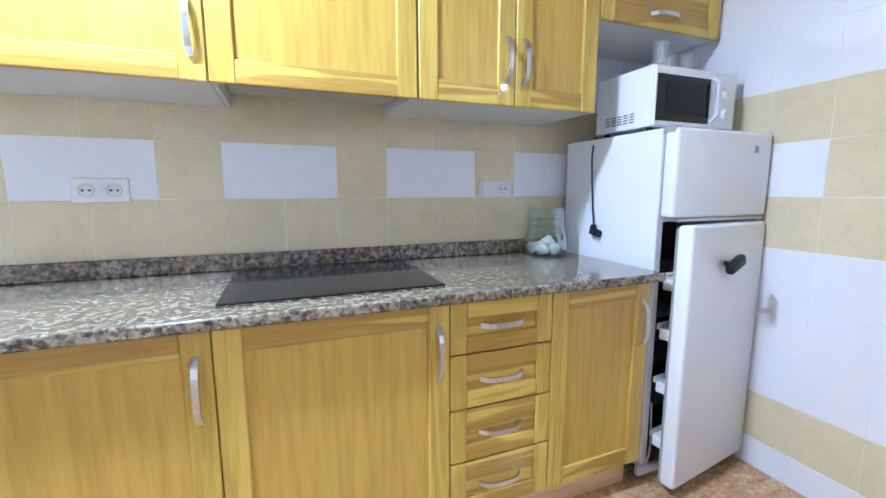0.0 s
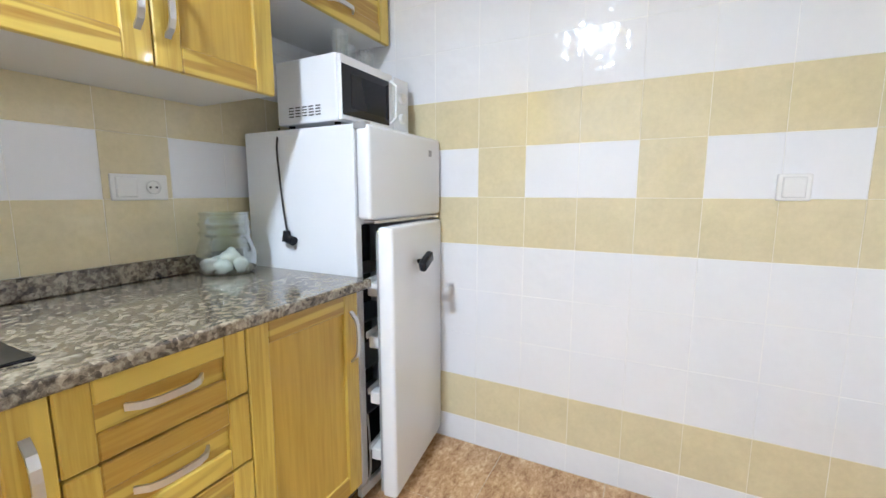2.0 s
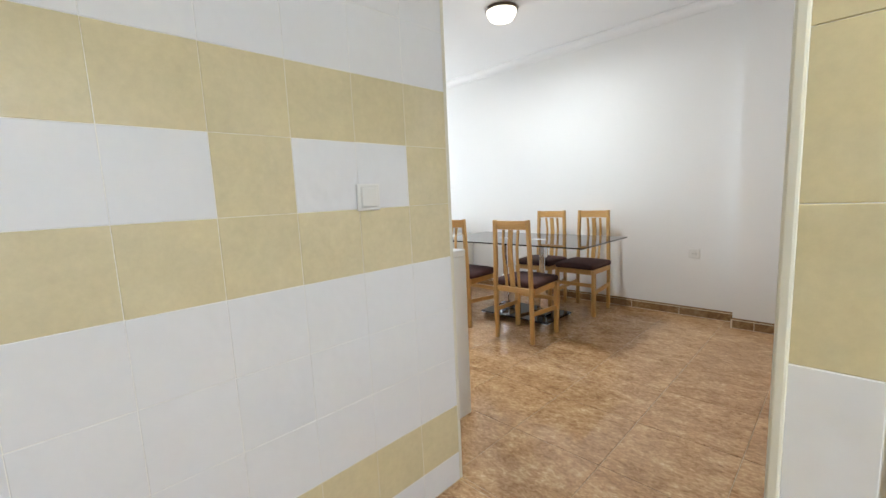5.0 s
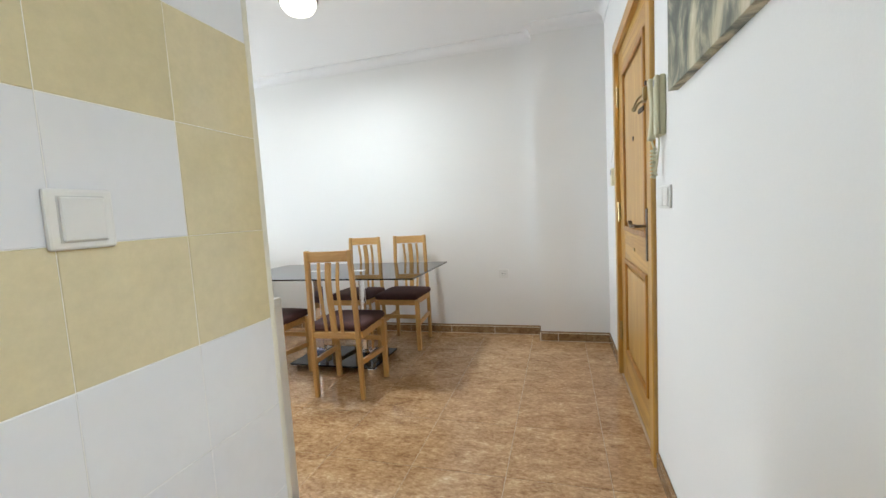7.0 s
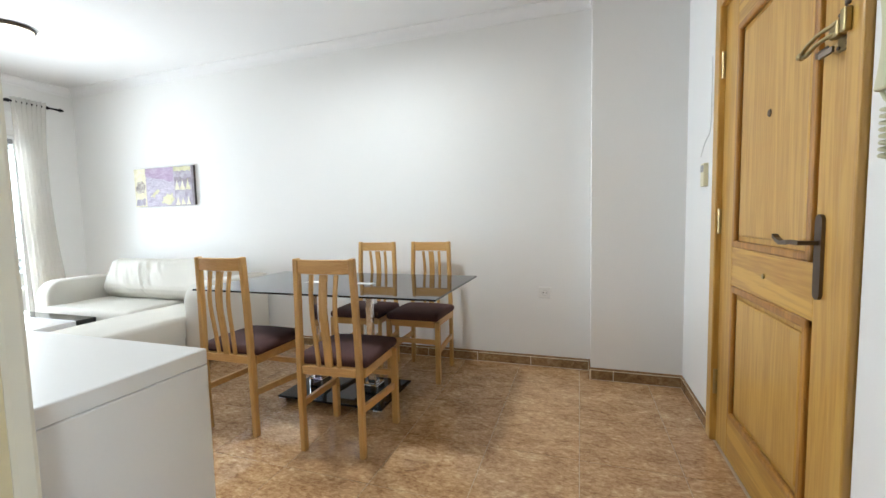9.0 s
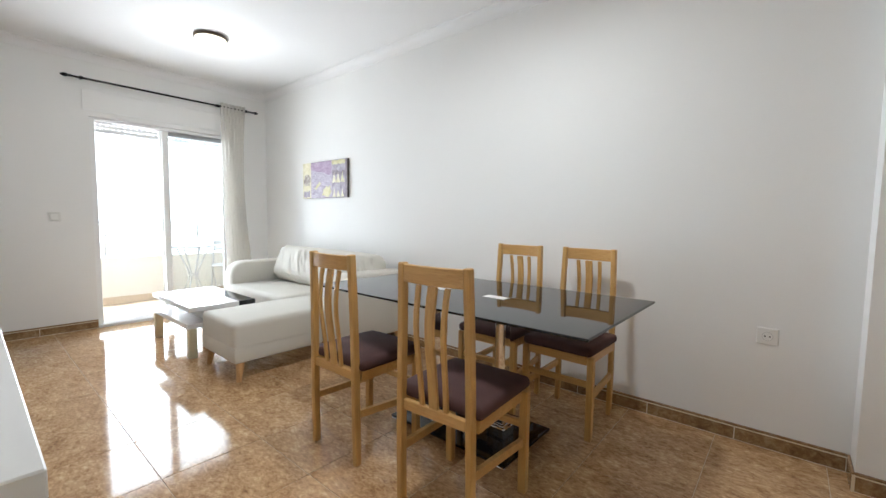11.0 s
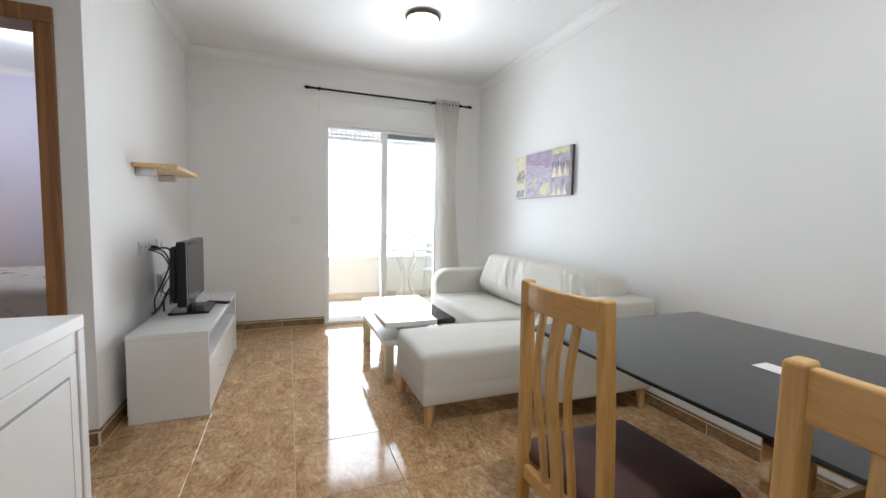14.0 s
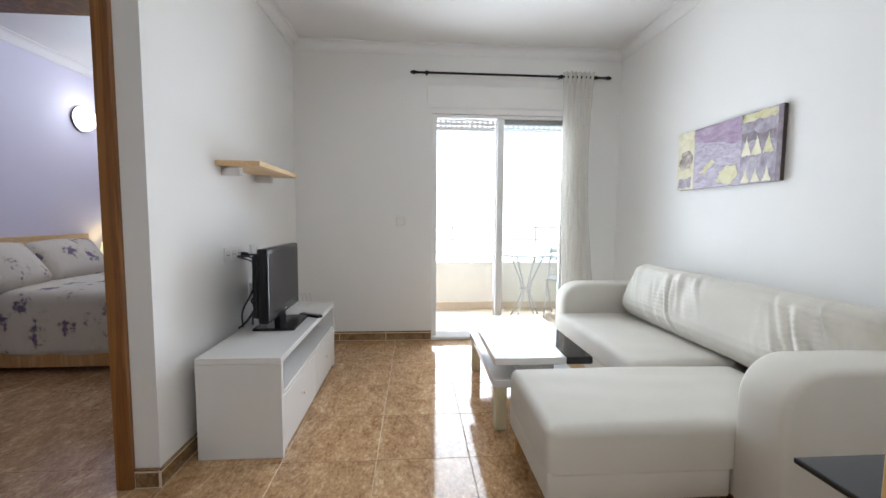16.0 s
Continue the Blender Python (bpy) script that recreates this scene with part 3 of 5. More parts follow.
wall_unit(-1.36, -0.757, 1.445, 2.15, 1, "pine wall cabinet with framed door and metal pull", "right")
wall_unit(-0.756, -0.155, 1.445, 2.15, 1, "pine wall cabinet with framed door and metal pull", "right")
wall_unit(0.441, 1.148, 1.445, 2.15, 2, "pine wall cabinet with two framed doors and bow pulls", "pair")
wall_unit(1.153, 1.785, 1.785, 2.15, 1, "short pine cabinet with a lift-up front over the fridge", "level")

hood = thing("extractor_hood", pose(-0.155, 1.35, 1.445), "pine-fronted extractor hood with a grey recessed underside", "hood")
part("casing", box(0.001, 0.590, 0.03, N - 1.352, 0.06, 0.70), M_LACQ, hood)
part("filter_plate", box(0.02, 0.57, 0.05, 0.30, 0.040, 0.06, 0.002, 1), M_METAL, hood)
part("side_cheek", box(0.001, 0.016, 0.002, N - 1.352, 0.004, 0.06), M_LACQ, hood)
part("side_cheek", box(0.575, 0.590, 0.002, N - 1.352, 0.004, 0.06), M_LACQ, hood)
shaker_front(hood, "door", 0.003, 0.591, -0.02, 0.0, 0.705)


def fridge():
    f = thing("fridge", pose(1.285, 1.14, 0), "white two-door fridge with its lower door ajar", "fridge")
    w, d, h = 0.505, 0.53, 1.37
    part("side_panel", box(0, 0.035, 0, d, 0.05, h, 0.006, 2), M_APPL, f)
    part("side_panel", box(w - 0.035, w, 0, d, 0.05, h, 0.006, 2), M_APPL, f)
    part("top_panel", box(0.033, w - 0.033, 0, d, h - 0.05, h - 0.001, 0.004, 1), M_APPL, f)
    part("back_panel", box(0.033, w - 0.033, d - 0.05, d - 0.002, 0.052, h - 0.052), M_APPL, f)
    part("divider", box(0.033, w - 0.033, 0.001, d - 0.05, 1.035, 1.06), M_APPL, f)
    # near-black base and upright sheet paint in the shade of the open fridge
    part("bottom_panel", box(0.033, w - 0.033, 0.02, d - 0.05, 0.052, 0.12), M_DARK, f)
    part("lining", box(0.036, w - 0.036, 0.30, 0.31, 0.12, 1.034), M_DARK, f, "near-black sheet painted for the shade inside")
    for fx in (0.05, w - 0.05):
        part("foot", rod((fx, 0.05, 0), (fx, 0.05, 0.05), 0.02), M_BLACK, f)
    for z in (0.22, 0.42, 0.62, 0.82):
        part("shelf", box(0.037, w - 0.037, 0.12, 0.30, z, z + 0.006), M_GREY, f)
    top_door = part("freezer_door", box(0.002, w - 0.002, -0.062, -0.006, 1.052, h - 0.003, 0.014, 3), M_APPL, f, "", True)
    part("badge", box(0.40, 0.42, -0.0645, -0.062, 1.29, 1.315), M_GREY, top_door, "small grey maker's badge")
    part("seal", box(0.012, w - 0.012, -0.006, 0.0, 1.065, h - 0.016), M_GREY, f)
    part("hinge_cap", box(0.0, 0.03, -0.05, 0.0, h - 0.02, h + 0.004, 0.003, 1), M_GREY, f)
    part("grip_strip", box(0.035, w - 0.057, -0.054, -0.006, 1.037, 1.0505, 0.003, 1), M_METAL, f, "grey metal grip strip under the upper door")
    part("middle_hinge", box(w - 0.055, w - 0.005, -0.055, 0.0, 1.036, 1.050, 0.003, 1), M_METAL, f)
    door = part("fridge_door", box(-w + 0.004, 0, -0.058, 0, 0, 0.985, 0.014, 3), M_APPL, f, "ajar white door", True)
    door.matrix_local = pose(w - 0.002, -0.006, 0.045, 0, 0, 8.5)
    grip = part("door_clip", box(-0.293, -0.277, -0.083, -0.058, 0.833, 0.849, 0.004, 2), M_BLACK, door, "black plastic grip stuck to the door")
    part("clip_bar", box(-0.050, 0.050, -0.015, 0.015, -0.022, 0.022, 0.012, 4), M_BLACK, grip, "", True).matrix_local = pose(-0.285, -0.094, 0.842, 0, -20, 0)
    for z in (0.12, 0.34, 0.55, 0.74):
        rack = part("door_rack", box(-w + 0.03, -0.04, 0.002, 0.055, z, z + 0.045, 0.006, 2), M_PLASTIC, door, "white plastic door rack")
        part("rack_lip", box(-w + 0.022, -0.035, 0.052, 0.062, z + 0.036, z + 0.062, 0.004, 1), M_PLASTIC, rack)
    part("door_seal", box(-w + 0.015, -0.015, 0.0, 0.008, 0.015, 0.97), M_GREY, door)
    part("kick_panel", box(0.001, w - 0.001, 0.006, 0.030, 0.010, 0.0495, 0.003, 1), M_APPL, f)
    tube("drain_hose", [(0.050, 0.010, 0.32), (0.046, 0.000, 0.20), (0.040, -0.006, 0.12), (0.020, -0.008, 0.075), (-0.02, -0.004, 0.066)], 0.004, M_GCORD, f, label="thin grey hose at the foot of the fridge")
    tube("power_cord", [(0.02, 0.36, h + 0.01), (-0.010, 0.345, h - 0.06), (-0.009, 0.34, 1.20), (-0.012, 0.325, 1.08), (-0.014, 0.31, 1.00)], 0.0036, M_CORD, f, label="dark mains cord hanging down the side")
    plug = part("plug", rod((-0.016, 0.31, 0.965), (-0.016, 0.31, 1.005), 0.019, 0.012), M_BLACK, f, "black mains plug")
    part("plug_collar", rod((-0.020, 0.30, 0.975), (-0.020, 0.27, 0.967), 0.017), M_BLACK, plug)
    return f


fridge()


def microwave():
    w, d, h = 0.435, 0.30, 0.232
    mw = thing("microwave", pose(1.305, 1.205, 1.378), "white microwave oven with a dark window on the fridge", "microwave")
    part("casing", box(0, w, 0.014, d, 0.010, h, 0.006, 2), M_APPL, mw)
    for fx, fy in ((0.03, 0.04), (w - 0.03, 0.04), (0.03, d - 0.04), (w - 0.03, d - 0.04)):
        part("foot", rod((fx, fy, -0.005), (fx, fy, 0.012), 0.012), M_BLACK, mw)
    door = part("door", box(0.004, 0.315, 0, 0.014, 0.014, h - 0.004, 0.004, 2), M_APPL, mw)
    win = part("window_surround", box(0.010, 0.285, -0.002, 0.002, 0.030, h - 0.034, 0.001, 1), M_BGLASS, door, "black glass door window")
    part("window_mesh", box(0.056, 0.262, -0.003, 0.0, 0.058, h - 0.060), M_SCREEN, win)
    part("handle", sweep([(0.300, -0.002, 0.04), (0.300, -0.028, 0.06), (0.300, -0.028, h - 0.05), (0.300, -0.002, h - 0.03)], 0.008, 0.004), M_APPL, door)
    panel = part("control_panel", box(0.319, w - 0.003, 0, 0.014, 0.014, h - 0.004, 0.004, 2), M_APPL, mw)
    for z in (0.07, 0.15):
        part("dial", lathe([(0, 0), (0.022, 0), (0.02, 0.014), (0, 0.014)], 20), M_PLASTIC, panel).matrix_local = pose(0.378, 0, z, 90)
    for i in range(5):
        for j in range(4):
            part("vent_slot", box(-0.0015, 0.002, 0.09 + i * 0.032, 0.112 + i * 0.032, 0.035 + j * 0.010, 0.039 + j * 0.010), M_DARK, mw)
    return mw


microwave()


def tumbler(x, y, z, r, h):
    g = part("drinking_glass", lathe([(0, 0), (r * 0.8, 0), (r, h), (r - 0.003, h), (r * 0.8 - 0.003, 0.006), (0, 0.006)], 24), M_CLEAR, smooth=True)
    tagged(g, "clear drinking glass standing on the microwave", "glass", "glasses on the microwave")
    return place(g, pose(x, y, z))


for gx, gy, gh in ((1.40, 1.28, 0.10), (1.50, 1.33, 0.085), (1.54, 1.27, 0.07)):
    tumbler(gx, gy, 1.611, 0.032, gh)


def jar():
    j = thing("glass_jar", pose(1.112, 1.575, 0.8632), "greenish ribbed glass storage jar holding white stones", "jar")
    prof = [(0, 0), (0.072, 0), (0.088, 0.010), (0.096, 0.035), (0.096, 0.065), (0.090, 0.095), (0.080, 0.120), (0.077, 0.132), (0.083, 0.140), (0.083, 0.147), (0.077, 0.154), (0.077, 0.164), (0.083, 0.171), (0.083, 0.178), (0.077, 0.185), (0.076, 0.205)]
    inner = [(r - 0.004, max(z, 0.007)) for r, z in prof[::-1] if r > 0]
    part("body", lathe(prof + inner + [(0, 0.007)], 40), M_JAR, j, smooth=True)
    part("rim", lathe([(0.073, 0.2055), (0.078, 0.2075), (0.078, 0.214), (0.066, 0.214), (0.066, 0.2055)], 40), M_JAR, j, smooth=True)
    for i, (ex, ey, ez) in enumerate(((-0.03, -0.02, 0.032), (0.035, -0.02, 0.032), (0.0, 0.04, 0.032), (0.01, -0.005, 0.062), (-0.045, 0.035, 0.032))):
        bm = bmesh.new()
        bmesh.ops.create_icosphere(bm, subdivisions=3, radius=0.024)
        for v in bm.verts:
            v.co.x *= 1.25
            v.co *= 1 + 0.45 * noise.noise(v.co * 34 + Vector((i * 3, 0, 0)))
        part("stone", bm, M_EGG, j, smooth=True).matrix_local = pose(ex, ey, ez, 20 * i, 0, 50 * i)
    return j


jar()


def socket_plate(name, m, width, sockets, blanks, label):
    """A wall plate in its own xz plane, facing -y."""
    s = thing(name, m, label, "socket")
    part("plate", box(-width / 2, width / 2, -0.009, 0, -0.041, 0.041, 0.004, 2), M_PLASTIC, s)
    for x in sockets:
        well = part("socket_well", lathe([(0.020, 0.0), (0.020, 0.002), (0.0175, 0.002), (0.017, -0.001), (0, -0.001)], 24), M_PLASTIC, s)
        well.matrix_local = pose(x, -0.009, 0, 90)
        # grey ring drawn as the shadow round the well
        part("socket_ring", lathe([(0.0195, 0.0), (0.0195, 0.0026), (0.0225, 0.0026), (0.0225, 0.0)], 24), M_SHADELINE, s).matrix_local = pose(x, -0.009, 0, 90)
        for dx in (-0.0095, 0.0095):
            part("pin_hole", rod((x + dx, -0.0105, 0), (x + dx, -0.0085, 0), 0.0038, seg=8), M_DARK, s)
    for x in blanks:
        # grey sheet behind the rocker, showing as its shadow outline
        part("rocker_gap", box(x - 0.0295, x + 0.0295, -0.0096, -0.0088, -0.0315, 0.0315), M_SHADELINE, s)
        part("rocker", box(x - 0.028, x + 0.028, -0.014, -0.009, -0.030, 0.030, 0.002, 1), M_PLASTIC, s)
    return s


socket_plate("wall_socket", pose(-0.545, N, 1.157), 0.16, (-0.038, 0.038), (), "white double socket on the kitchen tiles")
socket_plate("wall_socket", pose(0.922, N, 1.161), 0.165, (0.038,), (-0.040,), "white switch and socket plate on the kitchen tiles")
socket_plate("light_switch", pose(K, -0.13, 1.16, 0, 0, -90), 0.085, (), (0.0,), "white single light switch on the tiled wall")

kl = thing("kitchen_ceiling_lamp", pose(-0.55, 0.80, CEIL), "round white ceiling lamp with lit glass bowl", "lamp")
part("rim", lathe([(0, 0), (0.150, 0), (0.156, -0.015), (0.150, -0.04), (0.138, -0.045), (0, -0.03)], 40), M_FRAME, kl, "", True)
part("shade", lathe([(0.140, -0.040), (0.130, -0.080), (0.10, -0.108), (0.05, -0.122), (0, -0.126)], 40), M_TUBE, kl, "glowing glass shade", True)

# ---- entrance ----


def entrance_door():
    """A panelled pine door; local x runs along the wall, the face looks to -y."""
    d = thing("door_1", pose(0.785, -2.10, 0, 0, 0, 90), "closed varnished pine entrance door with two raised panels", "door", kind="structure")
    W, H = 0.97, 2.06
    part("leaf", box(-W / 2, W / 2, 0.020, 0.055, 0.005, H), M_DOOR_V, d)
    for s in (-1, 1):
        part("stile", box(s * W / 2 - (0.15 if s > 0 else 0), s * W / 2 + (0.15 if s < 0 else 0), 0.008, 0.020, 0.005, H, 0.002, 1), M_DOOR_V, d)
    for z0, z1 in ((0.005, 0.20), (0.80, 0.97), (H - 0.15, H)):
        part("rail", box(-W / 2 + 0.15, W / 2 - 0.15, 0.0085, 0.020, z0, z1, 0.002, 1), M_DOOR_H, d)
    for z0, z1 in ((0.20, 0.80), (0.97, H - 0.15)):
        p = part("raised_panel", box(-0.27, 0.27, 0.010, 0.021, z0 + 0.05, z1 - 0.05, 0.008, 2), M_DOOR_V, d)
        for a in ((-0.32, 0.32, z0, z0 + 0.03), (-0.32, 0.32, z1 - 0.03, z1), (-0.32, -0.29, z0, z1), (0.29, 0.32, z0, z1)):
            part("moulding", box(a[0], a[1], 0.001, 0.020, a[2], a[3], 0.007, 2), M_MOULD_SHADED, p)
    for s in (-1, 1):
        a, b = sorted((s * (W / 2 + 0.002), s * (W / 2 + 0.07)))
        part("casing", box(a, b, -0.018, 0.10, 0, H + 0.075, 0.005, 2), M_DOOR_V, d)
    part("casing_head", box(-W / 2 - 0.002, W / 2 + 0.002, -0.018, 0.10, H + 0.004, H + 0.074, 0.005, 2), M_DOOR_H, d)
    bm = box(0.347, 0.383, -0.001, 0.009, 0.888, 1.092)
    for z in (0.888, 1.092):
        add_rod(bm, (0.365, -0.0009, z), (0.365, 0.009, z), 0.018, seg=20)
    plate = part("lock_plate", bm, M_IRON, d, "dark bronze lock plate")
    part("lever", sweep([(0.365, -0.002, 1.03), (0.365, -0.045, 1.03), (0.33, -0.052, 1.032), (0.28, -0.050, 1.026), (0.24, -0.046, 1.034), (0.22, -0.046, 1.045)], 0.006, 0.008, (0, 0, 1)), M_IRON, plate)
    latch = part("security_latch", box(0.412, 0.470, 0.001, 0.009, 1.525, 1.625, 0.004, 2), M_BRASS, d, "worn brass security latch")
    part("latch_block", box(0.420, 0.462, -0.024, 0.001, 1.555, 1.597, 0.006, 2), M_BRASS, latch)
    for k, z in enumerate((1.566, 1.588)):
        tube("latch_bar", [(0.445, -0.020, z), (0.400, -0.034, z - 0.006), (0.345, -0.038, z - 0.020), (0.318, -0.036, 1.556)], 0.0055, M_BRASS, latch)
    ball = bmesh.new()
    bmesh.ops.create_icosphere(ball, subdivisions=2, radius=0.012)
    part("latch_knob", ball, M_BRASS, latch, "", True).matrix_local = pose(0.316, -0.036, 1.556)
    part("latch_hook", sweep([(0.400, -0.012, 1.545), (0.385, -0.030, 1.532), (0.410, -0.034, 1.522), (0.440, -0.020, 1.530)], 0.007, 0.004, (0, 0, 1)), M_IRON, latch)
    for x, z in ((0.422, 1.534), (0.460, 1.534), (0.422, 1.616), (0.460, 1.616)):
        part("latch_screw", rod((x, -0.003, z), (x, 0.002, z), 0.005, seg=10), M_IRON, latch)
    part("latch_keeper", box(0.489, 0.512, -0.034, -0.0175, 1.548, 1.604, 0.004, 2), M_BRASS, latch)
    part("keeper_plate", box(0.489, 0.506, -0.026, -0.0175, 1.610, 1.628, 0.003, 1), M_IRON, latch)
    part("peephole", lathe([(0, 0.004), (0.012, 0.004), (0.014, 0), (0.006, -0.004), (0, -0.004)], 20), M_IRON, d).matrix_local = pose(0.0, 0.010, 1.47, 90)
    part("knob", lathe([(0, 0.004), (0.009, 0.004), (0.011, -0.006), (0, -0.012)], 16), M_BRASS, d).matrix_local = pose(0.0, 0.008, 0.885, 90)
    for z in (0.30, 1.08, 1.80):
        part("hinge", rod((-W / 2 - 0.001, 0.0, z - 0.06), (-W / 2 - 0.001, 0.0, z + 0.06), 0.009), M_BRASS, d)
    return d


entrance_door()


def intercom():
    i = thing("intercom_phone", pose(0.785, -1.41, 1.37, 0, 0, 90), "ivory wall intercom handset with coiled cord", "intercom")
    part("base", box(-0.040, 0.042, -0.020, 0, 0.004, 0.216, 0.006, 2), M_IVORY, i)
    part("side_block", box(0.004, 0.040, -0.036, -0.0195, 0.004, 0.216, 0.008, 3), M_IVORY, i, "", True)
    hs = box(-0.038, 0.001, -0.046, -0.022, -0.006, 0.214, 0.0)
    bmesh.ops.subdivide_edges(hs, edges=[e for e in hs.edges if e.calc_length() > 0.1], cuts=8, use_grid_fill=True)
    for v in hs.verts:
        v.co.y += 0.010 * math.sin(math.pi * (v.co.z + 0.006) / 0.22) - 0.004
    bmesh.ops.bevel(hs, geom=[e for e in hs.edges if e.calc_face_angle(0) > 0.6], offset=0.007, segments=3, profile=0.5, affect="EDGES")
    part("handset", hs, M_IVORY, i, "slim curved ivory handset", True)
    part("grip_slot", box(0.014, 0.032, -0.0375, -0.035, 0.178, 0.200, 0.001, 1), M_GREY, i)
    coil = [(-0.02 + 0.009 * math.cos(a * 1.3), -0.03 + 0.009 * math.sin(a * 1.3), -0.035 - 0.0028 * a) for a in range(40)]
    tube("coiled_cord", [(-0.035, -0.035, 0.0), (-0.03, -0.03, -0.02)] + coil, 0.004, M_IVORY, i)
    tube("cord_return", [(-0.02, -0.03, -0.145), (0.012, -0.026, -0.10), (0.02, -0.02, -0.03), (0.02, -0.02, 0.0)], 0.003, M_IVORY, i)
    return i


intercom()
sw = thing("light_switch", pose(0.785, -1.375, 1.152, 0, 0, 90), "white double light switch on the white wall", "switch")
part("plate", box(-0.08, 0.08, -0.009, 0, -0.041, 0.041, 0.004, 2), M_PLASTIC, sw)
for x in (-0.036, 0.036):
    # same drawn shadow outline round each rocker
    part("rocker_gap", box(x - 0.0345, x + 0.0345, -0.0096, -0.0088, -0.0335, 0.0335), M_SHADELINE, sw)
    part("rocker", box(x - 0.033, x + 0.033, -0.014, -0.009, -0.032, 0.032, 0.002, 1), M_PLASTIC, sw)
th = thing("thermostat", pose(0.785, -2.81, 1.32, 0, 0, 90), "small ivory wall control with a dark top", "thermostat")
part("case", box(-0.03, 0.03, -0.022, 0, -0.06, 0.06, 0.004, 2), M_CREAM, th)
part("window", box(-0.024, 0.024, -0.0235, -0.021, 0.015, 0.05), M_GREY, th)
tube("cable_surface", [(0.787, -2.92, 1.43), (0.787, -2.84, 1.50), (0.787, -2.76, 1.54), (0.787, -2.75, 1.70), (0.787, -2.75, 1.90)], 0.002, M_PLASTIC)
tagged(bpy.data.objects["cable_surface"], "thin white cable clipped to the wall", "cable")


def canvas(name, m, w, h, depth, blocks, edge, label):
    """A stretched canvas in its own xz plane, its face to -y, painted in blocks of the given spans."""
    c = thing(name, m, label, "picture")
    part("stretcher", box(-w / 2, w / 2, -depth + 0.002, 0, -h / 2, h / 2, 0.002, 1), edge, c)
    for x0, x1, mat in blocks:
        part("painted_field", box(x0 * w - w / 2, x1 * w - w / 2, -depth, -depth + 0.003, -h / 2, h / 2), mat, c)
    return c


P_GREY = painting("street_scene_paint", [srgb(60, 62, 58), srgb(110, 112, 100), srgb(188, 180, 150), srgb(214, 208, 188)], 7.0, (1, 1, 0.6))
canvas("picture_canvas", pose(0.785, -0.758, 1.795, 0, 0, 90), 0.91, 0.62, 0.03, [(0, 0.34, P_GREY), (0.34, 0.7, P_GREY), (0.7, 1, P_GREY)], P_GREY, "grey and cream painted street scene on canvas")
P_LILAC = painting("mauve_water_paint", [srgb(134, 122, 142), srgb(164, 154, 170), srgb(184, 176, 190), srgb(200, 194, 204)], 14.0, (1, 1, 3.0))
P_PURPLE = painting("deep_purple_paint", [srgb(132, 110, 136), srgb(150, 128, 154), srgb(166, 146, 170), srgb(184, 170, 188)], 10.0, (1, 1, 2.4))
P_CREAM = painting("cream_leaf_paint", [srgb(190, 180, 150), srgb(212, 205, 172), srgb(222, 216, 188), srgb(230, 226, 206)], 11.0)
P_TAUPE = painting("taupe_flower_paint", [srgb(104, 92, 92), srgb(146, 134, 126), srgb(180, 170, 156), srgb(208, 202, 190)], 16.0)
P_LEAF = painting("grey_mauve_paint", [srgb(116, 106, 120), srgb(146, 136, 148), srgb(170, 162, 174), srgb(196, 190, 194)], 16.0, (1, 1, 0.7))
P_YELLOW = painting("pale_yellow_paint", [srgb(176, 170, 124), srgb(196, 190, 142), srgb(208, 204, 166), srgb(216, 213, 188)], 18.0)
P_PLUM = painting("plum_shadow_paint", [srgb(104, 92, 100), srgb(126, 114, 122), srgb(146, 136, 144)], 18.0)
M_CANVAS = plain("canvas_edge", srgb(70, 60, 56), 0.8)
mauve = canvas("picture_canvas", pose(5.395, -3.40, 1.505, 0, 0, 180), 0.81, 0.385, 0.025, [(0, 0.20, P_CREAM), (0.20, 0.68, P_LILAC), (0.68, 0.965, P_LEAF), (0.965, 1, P_PLUM)], M_CANVAS, "mauve and cream abstract painted canvas on the white wall")


def daub(spans, material, lift, seed, ragged=0.006, name="brush_patch"):
    """A patch of thick paint with a ragged outline; spans are corner shares of the canvas."""
    bm = bmesh.new()
    ring = []
    for k, (u, v) in enumerate(spans):
        u2, v2 = spans[(k + 1) % len(spans)]
        for q in range(6):
            x, z = (u + (u2 - u) * q / 6 - 0.5) * 0.81, (v + (v2 - v) * q / 6 - 0.5) * 0.385
            n = noise.noise(Vector((x * 60, z * 60, seed)))
            m = noise.noise(Vector((x * 60, z * 60, seed + 5)))
            ring.append((min(max(x + ragged * n * 2, -0.404), 0.404), min(max(z + ragged * m * 2, -0.1915), 0.1915)))
    front = [bm.verts.new((x, -0.0252 - lift, z)) for x, z in ring]
    back = [bm.verts.new((x, -0.024, z)) for x, z in ring]
    bm.faces.new(front)
    for k in range(len(ring)):
        bm.faces.new((front[k], back[k], back[(k + 1) % len(ring)], front[(k + 1) % len(ring)]))
    bmesh.ops.triangulate(bm, faces=list(bm.faces))
    bmesh.ops.recalc_face_normals(bm, faces=bm.faces)
    return part(name, bm, material, mauve)


daub([(0.20, 0.80), (0.44, 0.72), (0.67, 0.60), (0.67, 1.0), (0.20, 1.0)], P_PURPLE, 0.0006, 1, 0.010)
daub([(0.46, 0.08), (0.60, 0.04), (0.665, 0.16), (0.655, 0.30), (0.56, 0.30), (0.49, 0.24)], P_YELLOW, 0.0012, 2, 0.010)
daub([(0.26, 0.26), (0.33, 0.24), (0.44, 0.40), (0.40, 0.44)], P_YELLOW, 0.0006, 3, 0.012)
daub([(0.01, 0.44), (0.06, 0.34), (0.16, 0.36), (0.19, 0.58), (0.13, 0.70), (0.05, 0.64)], P_TAUPE, 0.0006, 4)
